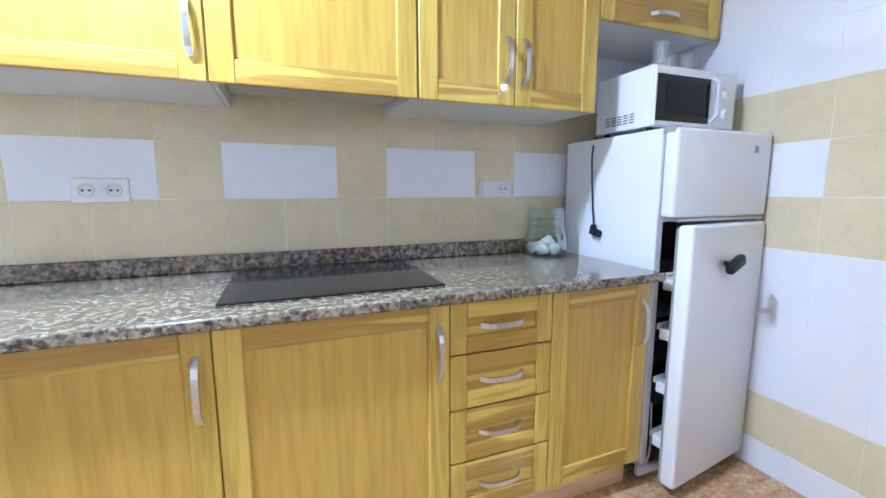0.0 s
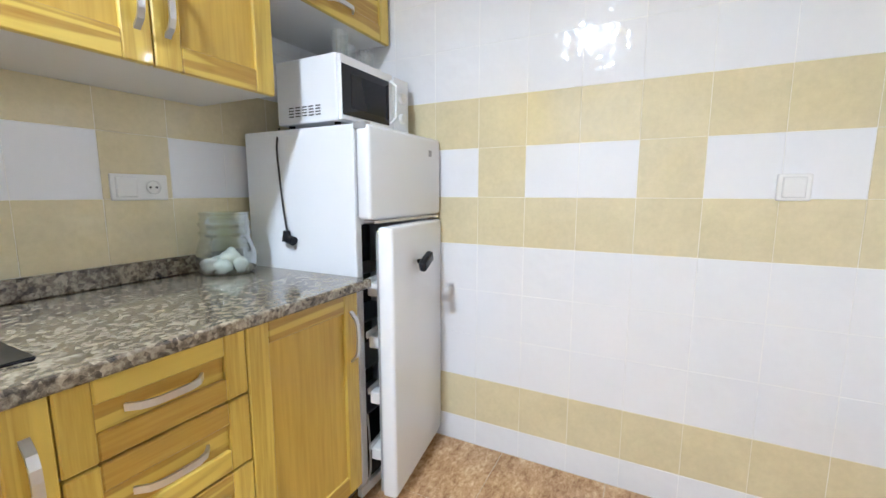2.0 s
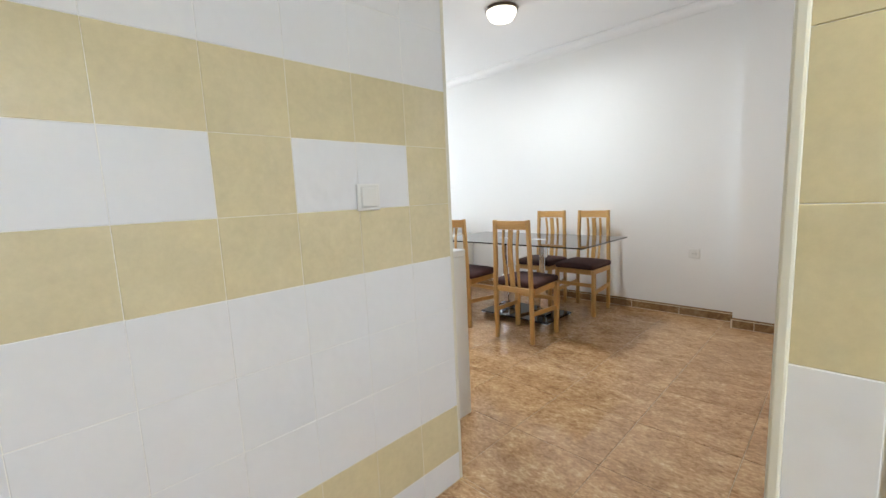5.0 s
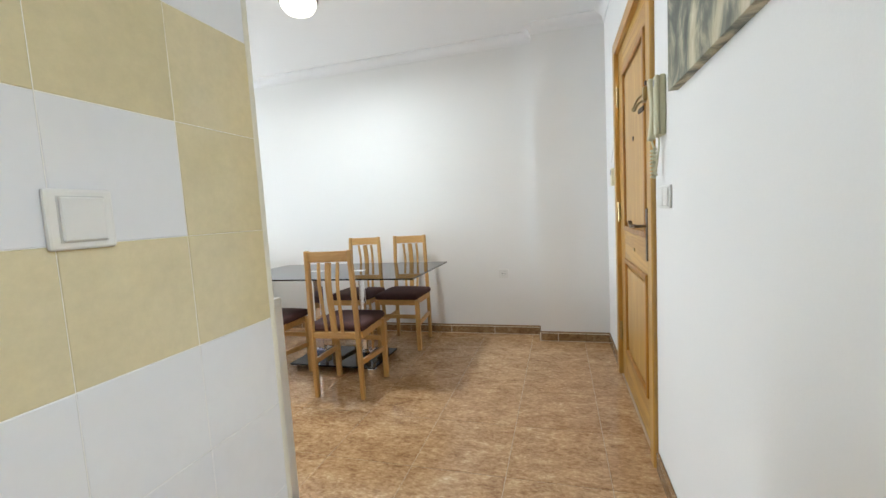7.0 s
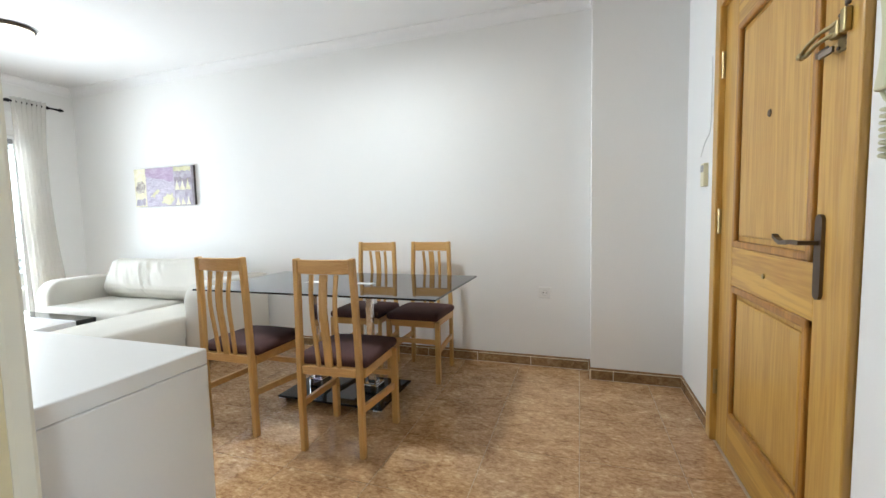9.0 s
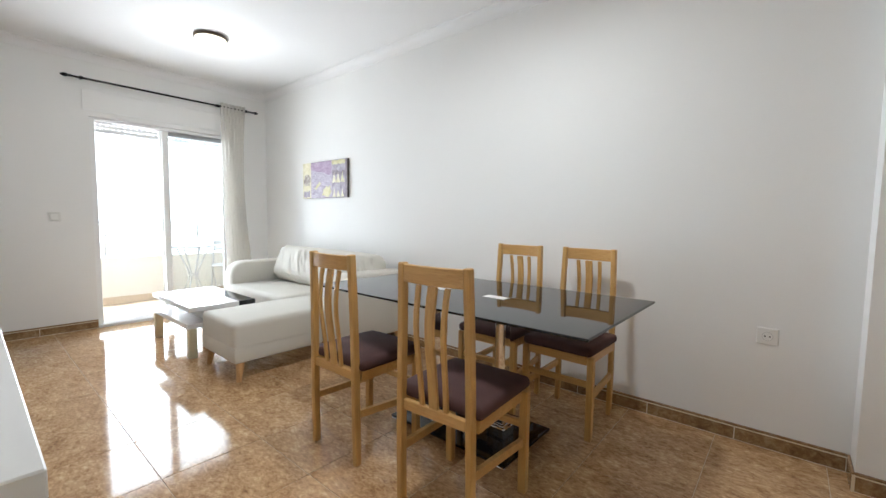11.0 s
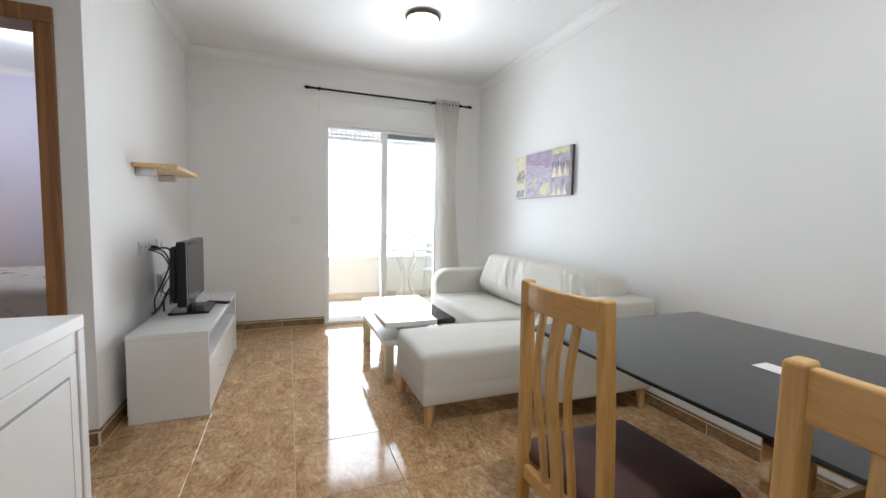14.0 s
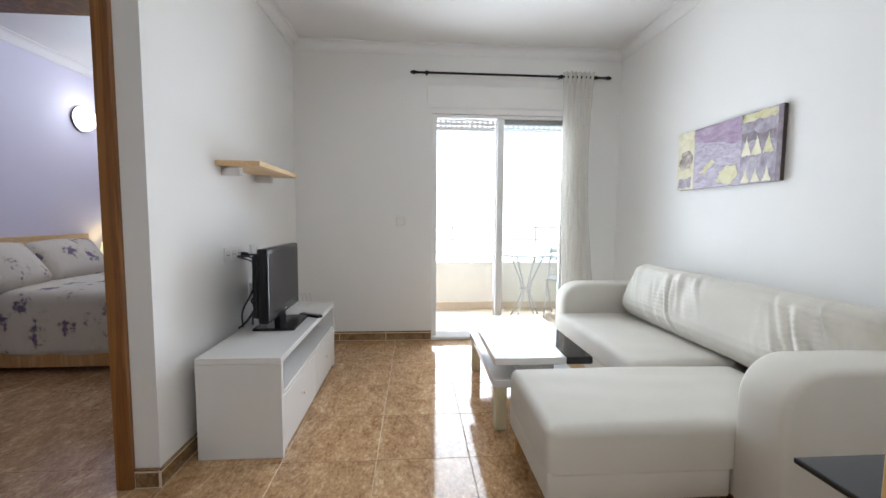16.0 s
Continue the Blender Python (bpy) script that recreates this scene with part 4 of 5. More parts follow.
daub([(0.01, 0.04), (0.17, 0.04), (0.18, 0.22), (0.03, 0.20)], P_LEAF, 0.0006, 5)
daub([(0.04, 0.20), (0.13, 0.19), (0.18, 0.28), (0.15, 0.37), (0.07, 0.35), (0.03, 0.28)], P_CREAM, 0.0014, 6, 0.003)
daub([(0.69, 0.88), (0.955, 0.86), (0.955, 0.99), (0.69, 0.99)], P_YELLOW, 0.0006, 7, 0.010)
daub([(0.69, 0.62), (0.955, 0.58), (0.955, 0.70), (0.69, 0.70)], P_PLUM, 0.0005, 8, 0.012)
for k, u in enumerate((0.73, 0.815, 0.905)):
    daub([(u - 0.042, 0.40), (u + 0.040, 0.40), (u + 0.012, 0.58), (u, 0.68), (u - 0.014, 0.56)], P_CREAM if k != 2 else P_YELLOW, 0.0012, 10 + k, 0.004)
    daub([(u - 0.038, 0.02), (u + 0.036, 0.02), (u + 0.010, 0.12), (u, 0.22), (u - 0.012, 0.12)], P_CREAM, 0.0010, 20 + k, 0.004)

socket_plate("wall_socket", pose(1.658, -3.40, 0.56, 0, 0, 180), 0.085, (0.0,), (), "white wall socket above the skirting")
socket_plate("wall_socket", pose(5.436, -0.498, 0.897), 0.22, (-0.075, 0.0, 0.075), (), "white triple socket behind the television")
socket_plate("wall_socket", pose(5.746, -0.498, 0.895), 0.14, (0.035,), (-0.035,), "white aerial and socket plate behind the television")
socket_plate("light_switch", pose(6.70, -1.417, 1.078, 0, 0, -90), 0.085, (), (0.0,), "white light switch beside the balcony door")

# ---- dining corner ----


def dining_chair():
    """Back at -y, seat towards +y, on the floor at z 0."""
    c = thing("dining_chair", pose(0, 0, 0), "beech dining chair with slatted back and maroon padded seat", "chair", "chairs round the table")
    hw = 0.158
    for s in (-1, 1):
        pts = [(s * hw, -0.185, 0), (s * hw, -0.190, 0.25), (s * 0.156, -0.192, 0.45), (s * 0.150, -0.196, 0.70), (s * 0.143, -0.204, 0.95)]
        part("back_leg", sweep(pts, 0.0135, 0.017, soft=0.006), M_BEECH, c)
        part("front_leg", sweep([(s * 0.182, 0.170, 0), (s * 0.182, 0.170, 0.425)], 0.0165, 0.0165, soft=0.004), M_BEECH, c)
        part("side_rail", box(min(s * 0.160, s * 0.178), max(s * 0.160, s * 0.178), -0.172, 0.155, 0.385, 0.430, 0.003, 1), M_BEECH_H, c)
        part("side_stretcher", sweep([(s * 0.160, -0.172, 0.235), (s * 0.178, 0.155, 0.215)], 0.009, 0.016), M_BEECH_H, c)
    part("front_rail", box(-0.163, 0.163, 0.158, 0.182, 0.385, 0.430, 0.003, 1), M_BEECH_H, c)
    part("back_rail", box(-0.141, 0.141, -0.202, -0.180, 0.392, 0.432, 0.003, 1), M_BEECH_H, c)
    part("front_stretcher", box(-0.168, 0.168, 0.161, 0.179, 0.270, 0.302, 0.003, 1), M_BEECH_H, c)
    top = [(x, -0.203 - 0.018 * (1 - (x / 0.14) ** 2), 0.912) for x in [-0.132 + 0.264 * i / 8 for i in range(9)]]
    part("top_rail", sweep(top, 0.033, 0.010, (0, 0, 1), soft=0.005), M_BEECH_H, c)

    def slat(x0, x1, hw0):
        pts = []
        for i in range(11):
            t = i / 10
            z = 0.425 + (0.875 - 0.425) * t
            pts.append((x0 + (x1 - x0) * t, -0.192 - 0.015 * t - 0.024 * math.sin(math.pi * t) * (1 - 0.4 * t) + 0.008 * math.sin(2 * math.pi * t), z))
        return sweep(pts, hw0, 0.0065, soft=0.003)

    part("wide_slat", slat(0.0, 0.0, 0.020), M_BEECH, c)
    part("slat", slat(-0.054, -0.064, 0.010), M_BEECH, c)
    part("slat", slat(0.054, 0.064, 0.010), M_BEECH, c)
    seat = part("seat", cushion(0.385, 0.385, 0.045, 0.018, 6, 0.02), M_MAROON, c, "maroon velour seat pad", True)
    seat.matrix_local = pose(0, 0.01, 0.431)
    return c


chair = dining_chair()
chair.matrix_world = pose(2.548, -2.13, 0, 0, 0, 183.5)
copy_thing(chair, pose(3.183, -2.157, 0, 0, 0, 180.5))
copy_thing(chair, pose(2.935, -3.02, 0, 0, 0, 1))
copy_thing(chair, pose(2.50, -3.05, 0, 0, 0, -1))


def dining_table():
    t = thing("dining_table", pose(2.844, -2.563, 0), "black glass dining table on a chrome pedestal", "table")
    L, Wd = 1.548, 0.838
    part("tabletop", box(-L / 2, L / 2, -Wd / 2, Wd / 2, 0.724, 0.734, 0.003, 2), M_BGLASS, t, "glossy black glass top")
    for x in (-0.175, 0.185):
        part("fixing_plate", box(x - 0.06, x + 0.06, 0.0, 0.06, 0.7342, 0.7352), M_PLASTIC, t, "pale fixing plate showing on the glass")
    base = part("base_plate", box(-0.36, 0.36, -0.22, 0.22, 0.032, 0.044, 0.004, 2), M_BGLASS, t, "black glass floor plate")
    for sx in (-1, 1):
        for sy in (-1, 1):
            part("foot", box(sx * 0.33 - 0.028, sx * 0.33 + 0.028, sy * 0.19 - 0.028, sy * 0.19 + 0.028, 0.0, 0.032, 0.004, 2), M_CHROME, base)
    for sx in (-1, 1):
        col = part("column", box(sx * 0.20 - 0.028, sx * 0.20 + 0.028, -0.028, 0.028, 0.105, 0.70, 0.006, 2), M_CHROME, t)
        part("collar", box(sx * 0.20 - 0.05, sx * 0.20 + 0.05, -0.05, 0.05, 0.044, 0.105, 0.008, 2), M_CHROME, col)
        part("top_arm", box(sx * 0.20 - 0.022, sx * 0.20 + 0.022, -0.27, 0.27, 0.70, 0.715, 0.003, 1), M_BLACK, col)
        for sy in (-1, 1):
            part("pad", rod((sx * 0.20, sy * 0.24, 0.715), (sx * 0.20, sy * 0.24, 0.724), 0.025), M_CHROME, col)
    return t


dining_table()

# ---- sideboard ----


def sideboard():
    x0, x1, y0, y1, h = 2.101, 3.516, -0.915, -0.494, 0.88
    s = thing("sideboard", pose(x0, y0, 0), "tall white melamine sideboard against the wall", "sideboard")
    L, D = x1 - x0, y1 - y0
    part("side_panel", box(0, 0.03, 0.0, D, 0, h - 0.031, 0.002, 1), M_MELA, s)
    part("side_panel", box(L - 0.03, L, 0.0, D, 0, h - 0.031, 0.002, 1), M_MELA, s)
    part("top_panel", box(0, L, 0.0, D, h - 0.03, h, 0.002, 1), M_MELA, s)
    part("plinth", box(0.031, L - 0.031, 0.01, D, 0, 0.05), M_MELA, s)
    part("back_panel", box(0.031, L - 0.031, D - 0.02, D - 0.002, 0.05, h - 0.032), M_MELA, s)
    part("inner_frame", box(0.031, L - 0.031, 0.004, 0.016, h - 0.075, h - 0.031), M_MELA, s)
    n = 3
    w = (L - 0.07) / n
    for i in range(n):
        a = 0.035 + i * w
        d = part("door", box(a + 0.002, a + w - 0.002, 0.002, 0.020, 0.055, h - 0.077, 0.002, 1), M_MELA, s)
        part("groove", box(a + 0.038, a + w - 0.038, -0.0004, 0.003, 0.095, h - 0.118), M_GREY, d, "dark groove round the inset")
        part("inset_panel", box(a + 0.042, a + w - 0.042, -0.0008, 0.004, 0.099, h - 0.122, 0.001, 1), M_MELA, d)
    return s


sideboard()

# ---- living corner ----


def tv_bench():
    x0, x1, y0, y1, h = 4.885, 6.10, -0.935, -0.555, 0.475
    s = thing("tv_bench", pose(x0, y0, 0), "low white television bench with open shelf and two drawers", "tv bench")
    L, D = x1 - x0, y1 - y0
    part("side_panel", box(0, 0.028, 0, D, 0, h - 0.029, 0.002, 1), M_LACQ, s)
    part("side_panel", box(L - 0.028, L, 0, D, 0, h - 0.029, 0.002, 1), M_LACQ, s)
    part("top_panel", box(0, L, 0, D, h - 0.028, h, 0.002, 1), M_LACQ, s)
    part("shelf_board", box(0.029, L - 0.029, 0.005, D, 0.285, 0.303, 0.001, 1), M_LACQ, s)
    part("back_panel", box(0.029, L - 0.029, D - 0.012, D - 0.002, 0.03, h - 0.03), M_LACQ, s)
    part("bottom_panel", box(0.029, L - 0.029, 0.015, D, 0.02, 0.04), M_LACQ, s)
    w = (L - 0.058) / 2
    for i in range(2):
        a = 0.029 + i * w
        d = part("drawer_front", box(a + 0.003, a + w - 0.003, 0.001, 0.018, 0.02, 0.281, 0.002, 1), M_LACQ, s)
        part("knob", rod((a + w / 2, -0.014, 0.17), (a + w / 2, 0.001, 0.17), 0.008), M_CHROME, d)
    return s


tv_bench()


def television():
    t = thing("television", pose(5.495, -0.750, 0.475, 0, 0, 1), "black flat television on its glossy stand", "television")
    W, H = 0.60, 0.398
    body = part("casing", box(-W / 2, W / 2, -0.02, 0.035, 0.07, 0.07 + H, 0.012, 3), M_BLACK, t, "", True)
    part("back_bulge", box(-W / 2 + 0.03, W / 2 - 0.03, 0.03, 0.075, 0.09, 0.04 + H, 0.02, 3), M_BLACK, body, "", True)
    scr = part("screen", box(-W / 2 + 0.028, W / 2 - 0.028, -0.0225, -0.018, 0.125, 0.07 + H - 0.026), M_SCREEN, t, "dark matt screen")
    part("maker_mark", box(-0.02, 0.02, -0.0225, -0.019, 0.094, 0.101), M_GREY, scr)
    part("neck", box(-0.06, 0.06, -0.005, 0.03, 0.014, 0.09, 0.006, 2), M_BLACK, t)
    part("stand", box(-0.17, 0.17, -0.115, 0.115, 0.0, 0.015, 0.006, 3), M_BLACK, t)
    return t


television()
rc = thing("remote_control", pose(5.66, -0.875, 0.475, 0, 0, 62), "black remote control on the white bench", "remote control")
part("case", box(-0.08, 0.08, -0.02, 0.02, 0.0, 0.018, 0.005, 2), M_BLACK, rc)
for i in range(6):
    for j in (-0.009, 0.0, 0.009):
        part("button", box(-0.06 + i * 0.018, -0.051 + i * 0.018, j - 0.003, j + 0.003, 0.018, 0.020), M_GREY, rc)

cables = thing("television_cables", pose(0, 0, 0), "black and grey cables hanging behind the television", "cable")
part("plug", rod((5.525, -0.515, 0.885), (5.525, -0.55, 0.885), 0.019, 0.014), M_BLACK, cables)
tube("mains_cord", [(5.525, -0.55, 0.885), (5.565, -0.60, 0.875), (5.585, -0.63, 0.80), (5.56, -0.63, 0.69), (5.51, -0.60, 0.59), (5.44, -0.57, 0.51), (5.37, -0.55, 0.484)], 0.006, M_CORD, cables)
tube("aerial_cord", [(5.70, -0.52, 0.87), (5.66, -0.56, 0.80), (5.62, -0.64, 0.79)], 0.003, M_GCORD, cables)
tube("signal_cord", [(5.66, -0.62, 0.74), (5.56, -0.56, 0.70), (5.55, -0.55, 0.60), (5.60, -0.56, 0.54), (5.66, -0.62, 0.53)], 0.003, M_GCORD, cables)
tube("looped_cord", [(5.66, -0.60, 0.80), (5.74, -0.56, 0.76), (5.80, -0.55, 0.66), (5.74, -0.56, 0.56), (5.66, -0.58, 0.482)], 0.005, M_CORD, cables)
tube("hanging_cord", [(5.44, -0.52, 0.885), (5.49, -0.585, 0.87), (5.53, -0.61, 0.78), (5.48, -0.585, 0.67), (5.41, -0.555, 0.57), (5.40, -0.56, 0.481)], 0.005, M_CORD, cables)
tube("wide_loop", [(5.44, -0.525, 0.88), (5.56, -0.57, 0.83), (5.60, -0.60, 0.72), (5.52, -0.58, 0.64), (5.50, -0.575, 0.60), (5.58, -0.61, 0.56)], 0.004, M_CORD, cables)
tube("second_cord", [(5.64, -0.62, 0.66), (5.52, -0.58, 0.56), (5.46, -0.59, 0.478)], 0.006, M_CORD, cables)
part("transformer", box(5.61, 5.65, -0.545, -0.512, 0.58, 0.70, 0.006, 2), M_PLASTIC, cables)
wire = thing("wire_stand", pose(6.00, -0.74, 0.475), "small bent metal wire stand on the bench", "stand")
for i in range(4):
    y = -0.04 + i * 0.03
    tube("wire_loop", [(-0.05, y, 0.004), (0.05, y, 0.004), (0.062, y + 0.005, 0.045), (0.04, y + 0.01, 0.085), (0.0, y + 0.01, 0.078)], 0.0026, M_METAL, wire)

sh = thing("wall_shelf", pose(5.262, -0.498, 1.378), "pale wooden wall shelf on two grey brackets", "shelf")
part("board", box(0, 0.68, -0.228, 0, 0, 0.026, 0.002, 1), M_SHELF, sh)
for x in (0.085, 0.56):
    part("bracket", box(x - 0.022, x + 0.022, -0.10, 0, -0.045, 0, 0.003, 1), M_METAL, sh, "grey metal bracket")


def sofa():
    s = thing("corner_sofa", pose(0, 0, 0), "off-white fabric corner sofa with chaise on wooden legs", "sofa")
    x0, x1, yb = 4.14, 6.15, -3.37
    part("base", box(x0 + 0.04, x1 - 0.02, yb + 0.03, -2.66, 0.13, 0.27, 0.02, 3), M_SOFA, s, "", True)
    part("chaise_base", box(4.332, 4.893, -2.655, -1.992, 0.13, 0.243, 0.012, 2), M_SOFA, s, "", True)
    ch = part("chaise_cushion", cushion(0.565, 1.10, 0.165, 0.012, 14, 0.034, 3, 0.006, True), M_SOFA, s, "", True)
    ch.matrix_local = pose(4.612, -2.54, 0.237)
    seat = part("seat_cushion", cushion(1.06, 0.64, 0.145, 0.012, 16, 0.035, 7, 0.010), M_SOFA, s, "", True)
    seat.matrix_local = pose(5.43, -2.92, 0.268)
    back = cushion(1.61, 0.39, 0.22, 0.05, 22, 0.095, 1, 0.0)
    bmesh.ops.subdivide_edges(back, edges=list(back.edges), cuts=3, use_grid_fill=True)
    for v in back.verts:
        # slack creases run across the back
        k = max(0.0, v.co.z / 0.22)
        patch = max(0.0, 0.35 + 1.1 * noise.noise(Vector((v.co.x * 2.3, v.co.y * 3, 9.0))))
        v.co.z += k * (0.034 * patch * noise.noise(Vector((v.co.x * 21 + v.co.y * 14, v.co.y * 3.5, 3.0))) + 0.012 * patch * noise.noise(Vector((v.co.x * 46 + v.co.y * 30, v.co.y * 7, 8.0))) + 0.020 * noise.noise(Vector((v.co.x * 2.2, v.co.y * 4, 4))))
    bk = part("back_cushion", back, M_SOFA, s, "creased loose back cushion", True)
    bk.matrix_local = pose(5.10, -3.285, 0.555, 66, 0, 180)
    part("back_frame", box(x0 + 0.05, x1 - 0.03, yb, yb + 0.10, 0.14, 0.66, 0.035, 3), M_SOFA, s, "", True)

    def arm(xa, xb, yf, h):
        bm = box(xa, xb, yb + 0.01, yf, 0.13, h, 0.0)
        edges = [e for e in bm.edges if all(abs(v.co.y - yf) < 1e-4 for v in e.verts) and all(abs(v.co.z - h) < 1e-4 for v in e.verts)]
        bmesh.ops.bevel(bm, geom=edges, offset=0.15, segments=8, profile=0.5, affect="EDGES")
        rest = [e for e in bm.edges if e.calc_face_angle(0) > 0.6]
        bmesh.ops.bevel(bm, geom=rest, offset=0.025, segments=3, profile=0.5, affect="EDGES")
        return bm

    part("arm", arm(x0, 4.335, -2.65, 0.665), M_SOFA, s, "", True)
    part("arm", arm(5.97, x1, -2.65, 0.63), M_SOFA, s, "", True)
    for lx, ly, dx, dy in ((4.375, -2.045, -0.02, 0.02), (4.845, -2.045, 0.02, 0.02), (4.24, -2.66, -0.015, 0.03), (4.20, -3.32, -0.01, -0.01), (6.07, -2.74, 0.02, 0.02), (6.07, -3.32, 0.01, -0.01)):
        part("leg", rod((lx + dx, ly + dy, 0), (lx, ly, 0.14), 0.017, 0.031), M_LEG, s, "tapered pale wooden leg")
    return s


sofa()


def coffee_table():
    t = thing("coffee_table", pose(0, 0, 0), "two-level white coffee table with a black glass end", "coffee table")
    shelf = part("lower_shelf", box(5.06, 5.98, -2.42, -1.947, 0.235, 0.275, 0.003, 1), M_LACQ, t)
    for lx in (5.07, 5.91):
        for ly in (-2.41, -2.02):
            leg = part("leg", box(lx, lx + 0.06, ly, ly + 0.06, 0, 0.233, 0.003, 1), M_CREAM, t, "cream block leg")
    part("riser", box(5.16, 5.78, -2.30, -2.10, 0.276, 0.382, 0.003, 1), M_LACQ, t)
    part("top", box(4.98, 5.87, -2.30, -1.935, 0.383, 0.42, 0.003, 1), M_LACQ, t)
    part("glass_top", box(4.98, 5.87, -2.435, -2.302, 0.383, 0.42, 0.003, 1), M_BGLASS, t, "glossy black glass end")
    return t


coffee_table()


def ceiling_lamp(x, y):
    l = thing("ceiling_lamp", pose(x, y, CEIL), "round ceiling lamp with dark rim and lit glass bowl", "lamp", "ceiling lamps")
    part("rim", lathe([(0, 0), (0.118, 0), (0.128, -0.008), (0.127, -0.020), (0.118, -0.027), (0.110, -0.02), (0, -0.02)], 40), M_IRON, l, "dark bronze rim", True)
    part("glass_bowl", lathe([(0.116, -0.024), (0.112, -0.054), (0.090, -0.086), (0.046, -0.105), (0, -0.110)], 40), M_LAMPGLASS, l, "glowing ribbed glass bowl", True)
    return l


ceiling_lamp(5.38, -2.29)
ceiling_lamp(2.77, -2.2)

# ---- balcony door, shutter and curtain ----


def balcony_door():
    w = thing("window_1", pose(0, 0, 0), "white aluminium sliding balcony door with raised shutter", "window", kind="structure")
    xa, xb = 6.72, 6.80
    part("window_frame", box(xa, xb, WY1 - 0.045, WY1 - 0.001, 0.03, WTOP - 0.001, 0.003, 1), M_FRAME, w)
    part("window_frame", box(xa, xb, WY0 + 0.001, WY0 + 0.045, 0.03, WTOP - 0.001, 0.003, 1), M_FRAME, w)
    part("window_head", box(xa, xb, WY0 + 0.046, WY1 - 0.046, WTOP - 0.03, WTOP - 0.001, 0.003, 1), M_FRAME, w)
    part("window_sill", box(6.68, 6.87, WY0 + 0.001, WY1 - 0.001, 0.0, 0.028, 0.004, 1), M_FRAME, w)
    sash = part("sliding_sash", box(6.735, 6.765, -2.345, -2.285, 0.031, WTOP - 0.031, 0.003, 1), M_FRAME, w)
    part("sash_edge", box(6.735, 6.765, WY0 + 0.046, WY0 + 0.09, 0.031, WTOP - 0.031, 0.003, 1), M_FRAME, sash)
    part("sash_rail", box(6.736, 6.764, WY0 + 0.09, -2.345, 0.031, 0.09, 0.003, 1), M_FRAME, sash)
    part("sash_rail", box(6.736, 6.764, WY0 + 0.09, -2.345, WTOP - 0.075, WTOP - 0.032, 0.003, 1), M_GREY, sash)
    pane = part("pane", box(6.747, 6.753, WY0 + 0.09, -2.345, 0.09, WTOP - 0.075), M_PANE, sash)
    pane.visible_shadow = False
    part("back_sash", box(6.770, 6.795, -2.32, -2.275, 0.031, WTOP - 0.031, 0.003, 1), M_FRAME, w)
    sh = part("shutter", box(6.812, 6.828, WY0 + 0.01, WY1 - 0.01, WTOP - 0.125, WTOP - 0.113, 0.003, 1), M_FRAME, w, "rolled-up white slatted shutter")
    for i in range(3):
        part("slat", box(6.81, 6.83, WY0 + 0.01, WY1 - 0.01, WTOP - 0.112 + i * 0.037, WTOP - 0.086 + i * 0.037, 0.004, 1), M_FRAME, sh)
    for i in range(2):
        for k in range(26):
            y = WY0 + 0.03 + k * 0.048
            part("slat_link", box(6.815, 6.825, y, y + 0.026, WTOP - 0.086 + i * 0.037, WTOP - 0.075 + i * 0.037), M_FRAME, sh)
    return w


balcony_door()
bx = thing("shutter_box", pose(0, 0, 0), "white painted shutter box above the balcony door", "shutter box", kind="structure")
part("lid", box(6.692, 6.6999, -3.0, -1.645, 2.085, 2.27, 0.003, 1), M_WALL, bx)
part("lower_lip", box(6.688, 6.6919, -3.0, -1.645, 2.081, 2.091), M_FRAME, bx)

cr = thing("curtain_rod", pose(6.63, 0, 2.352), "black metal curtain rod with turned finials", "curtain rod")
part("pole", rod((0, -3.20, 0), (0, -1.57, 0), 0.010), M_BLACK, cr)
for y, s in ((-1.57, 1), (-3.20, -1)):
    f = part("finial", lathe([(0, 0), (0.011, 0), (0.013, 0.012), (0.008, 0.018), (0.018, 0.035), (0.014, 0.055), (0.005, 0.072), (0, 0.076)], 16), M_BLACK, cr, smooth=True)
    f.matrix_local = pose(0, y, 0, -90 * s)
for y in (-1.64, -2.815, -3.125):
    part("bracket", rod((0.065, y, 0), (0, y, 0), 0.007), M_BLACK, cr)
    part("bracket_cup", rod((0, y - 0.012, 0), (0, y + 0.012, 0), 0.017), M_BLACK, cr)


def curtain():
    """A sheer panel gathered into folds below the rod."""
    bm = bmesh.new()
    cols, rows = 90, 24
    grid = []
    for j in range(rows + 1):
        v = j / rows
        z = 2.392 - v * 2.30
        row = []
        for i in range(cols + 1):
            u = i / cols
            y0 = -2.83 - 0.05 * v
            width = 0.28 - 0.05 * math.sin(math.pi * min(v * 1.2, 1))
            y = y0 - width * u
            amp = 0.018 + 0.018 * v
            x = 6.612 + amp * math.sin(u * 2 * math.pi * 7 + 0.5 * math.sin(4 * v)) + 0.008 * noise.noise(Vector((u * 6, v * 3, 0)))
            row.append(bm.verts.new((x, y, z)))
        grid.append(row)
    for a, b in zip(grid, grid[1:]):
        for i in range(cols):
            bm.faces.new((a[i], a[i + 1], b[i + 1], b[i]))
    bmesh.ops.solidify(bm, geom=list(bm.faces), thickness=0.0015)
    return bm


cu = thing("curtain", pose(0, 0, 0), "gathered sheer cream curtain drawn aside", "curtain")
part("cloth", curtain(), M_SHEER, cu, smooth=True)
rail = thing("balcony_railing", pose(0, 0, 0), "white metal railing on the balcony parapet", "railing")
for z in (0.689, 0.848):
    part("mid_rail", rod((8.07, -4.2, z), (8.07, -0.52, z), 0.009), M_FRAME, rail)
part("top_rail", box(8.045, 8.095, -4.2, -0.52, 0.995, 1.015, 0.005, 2), M_FRAME, rail)
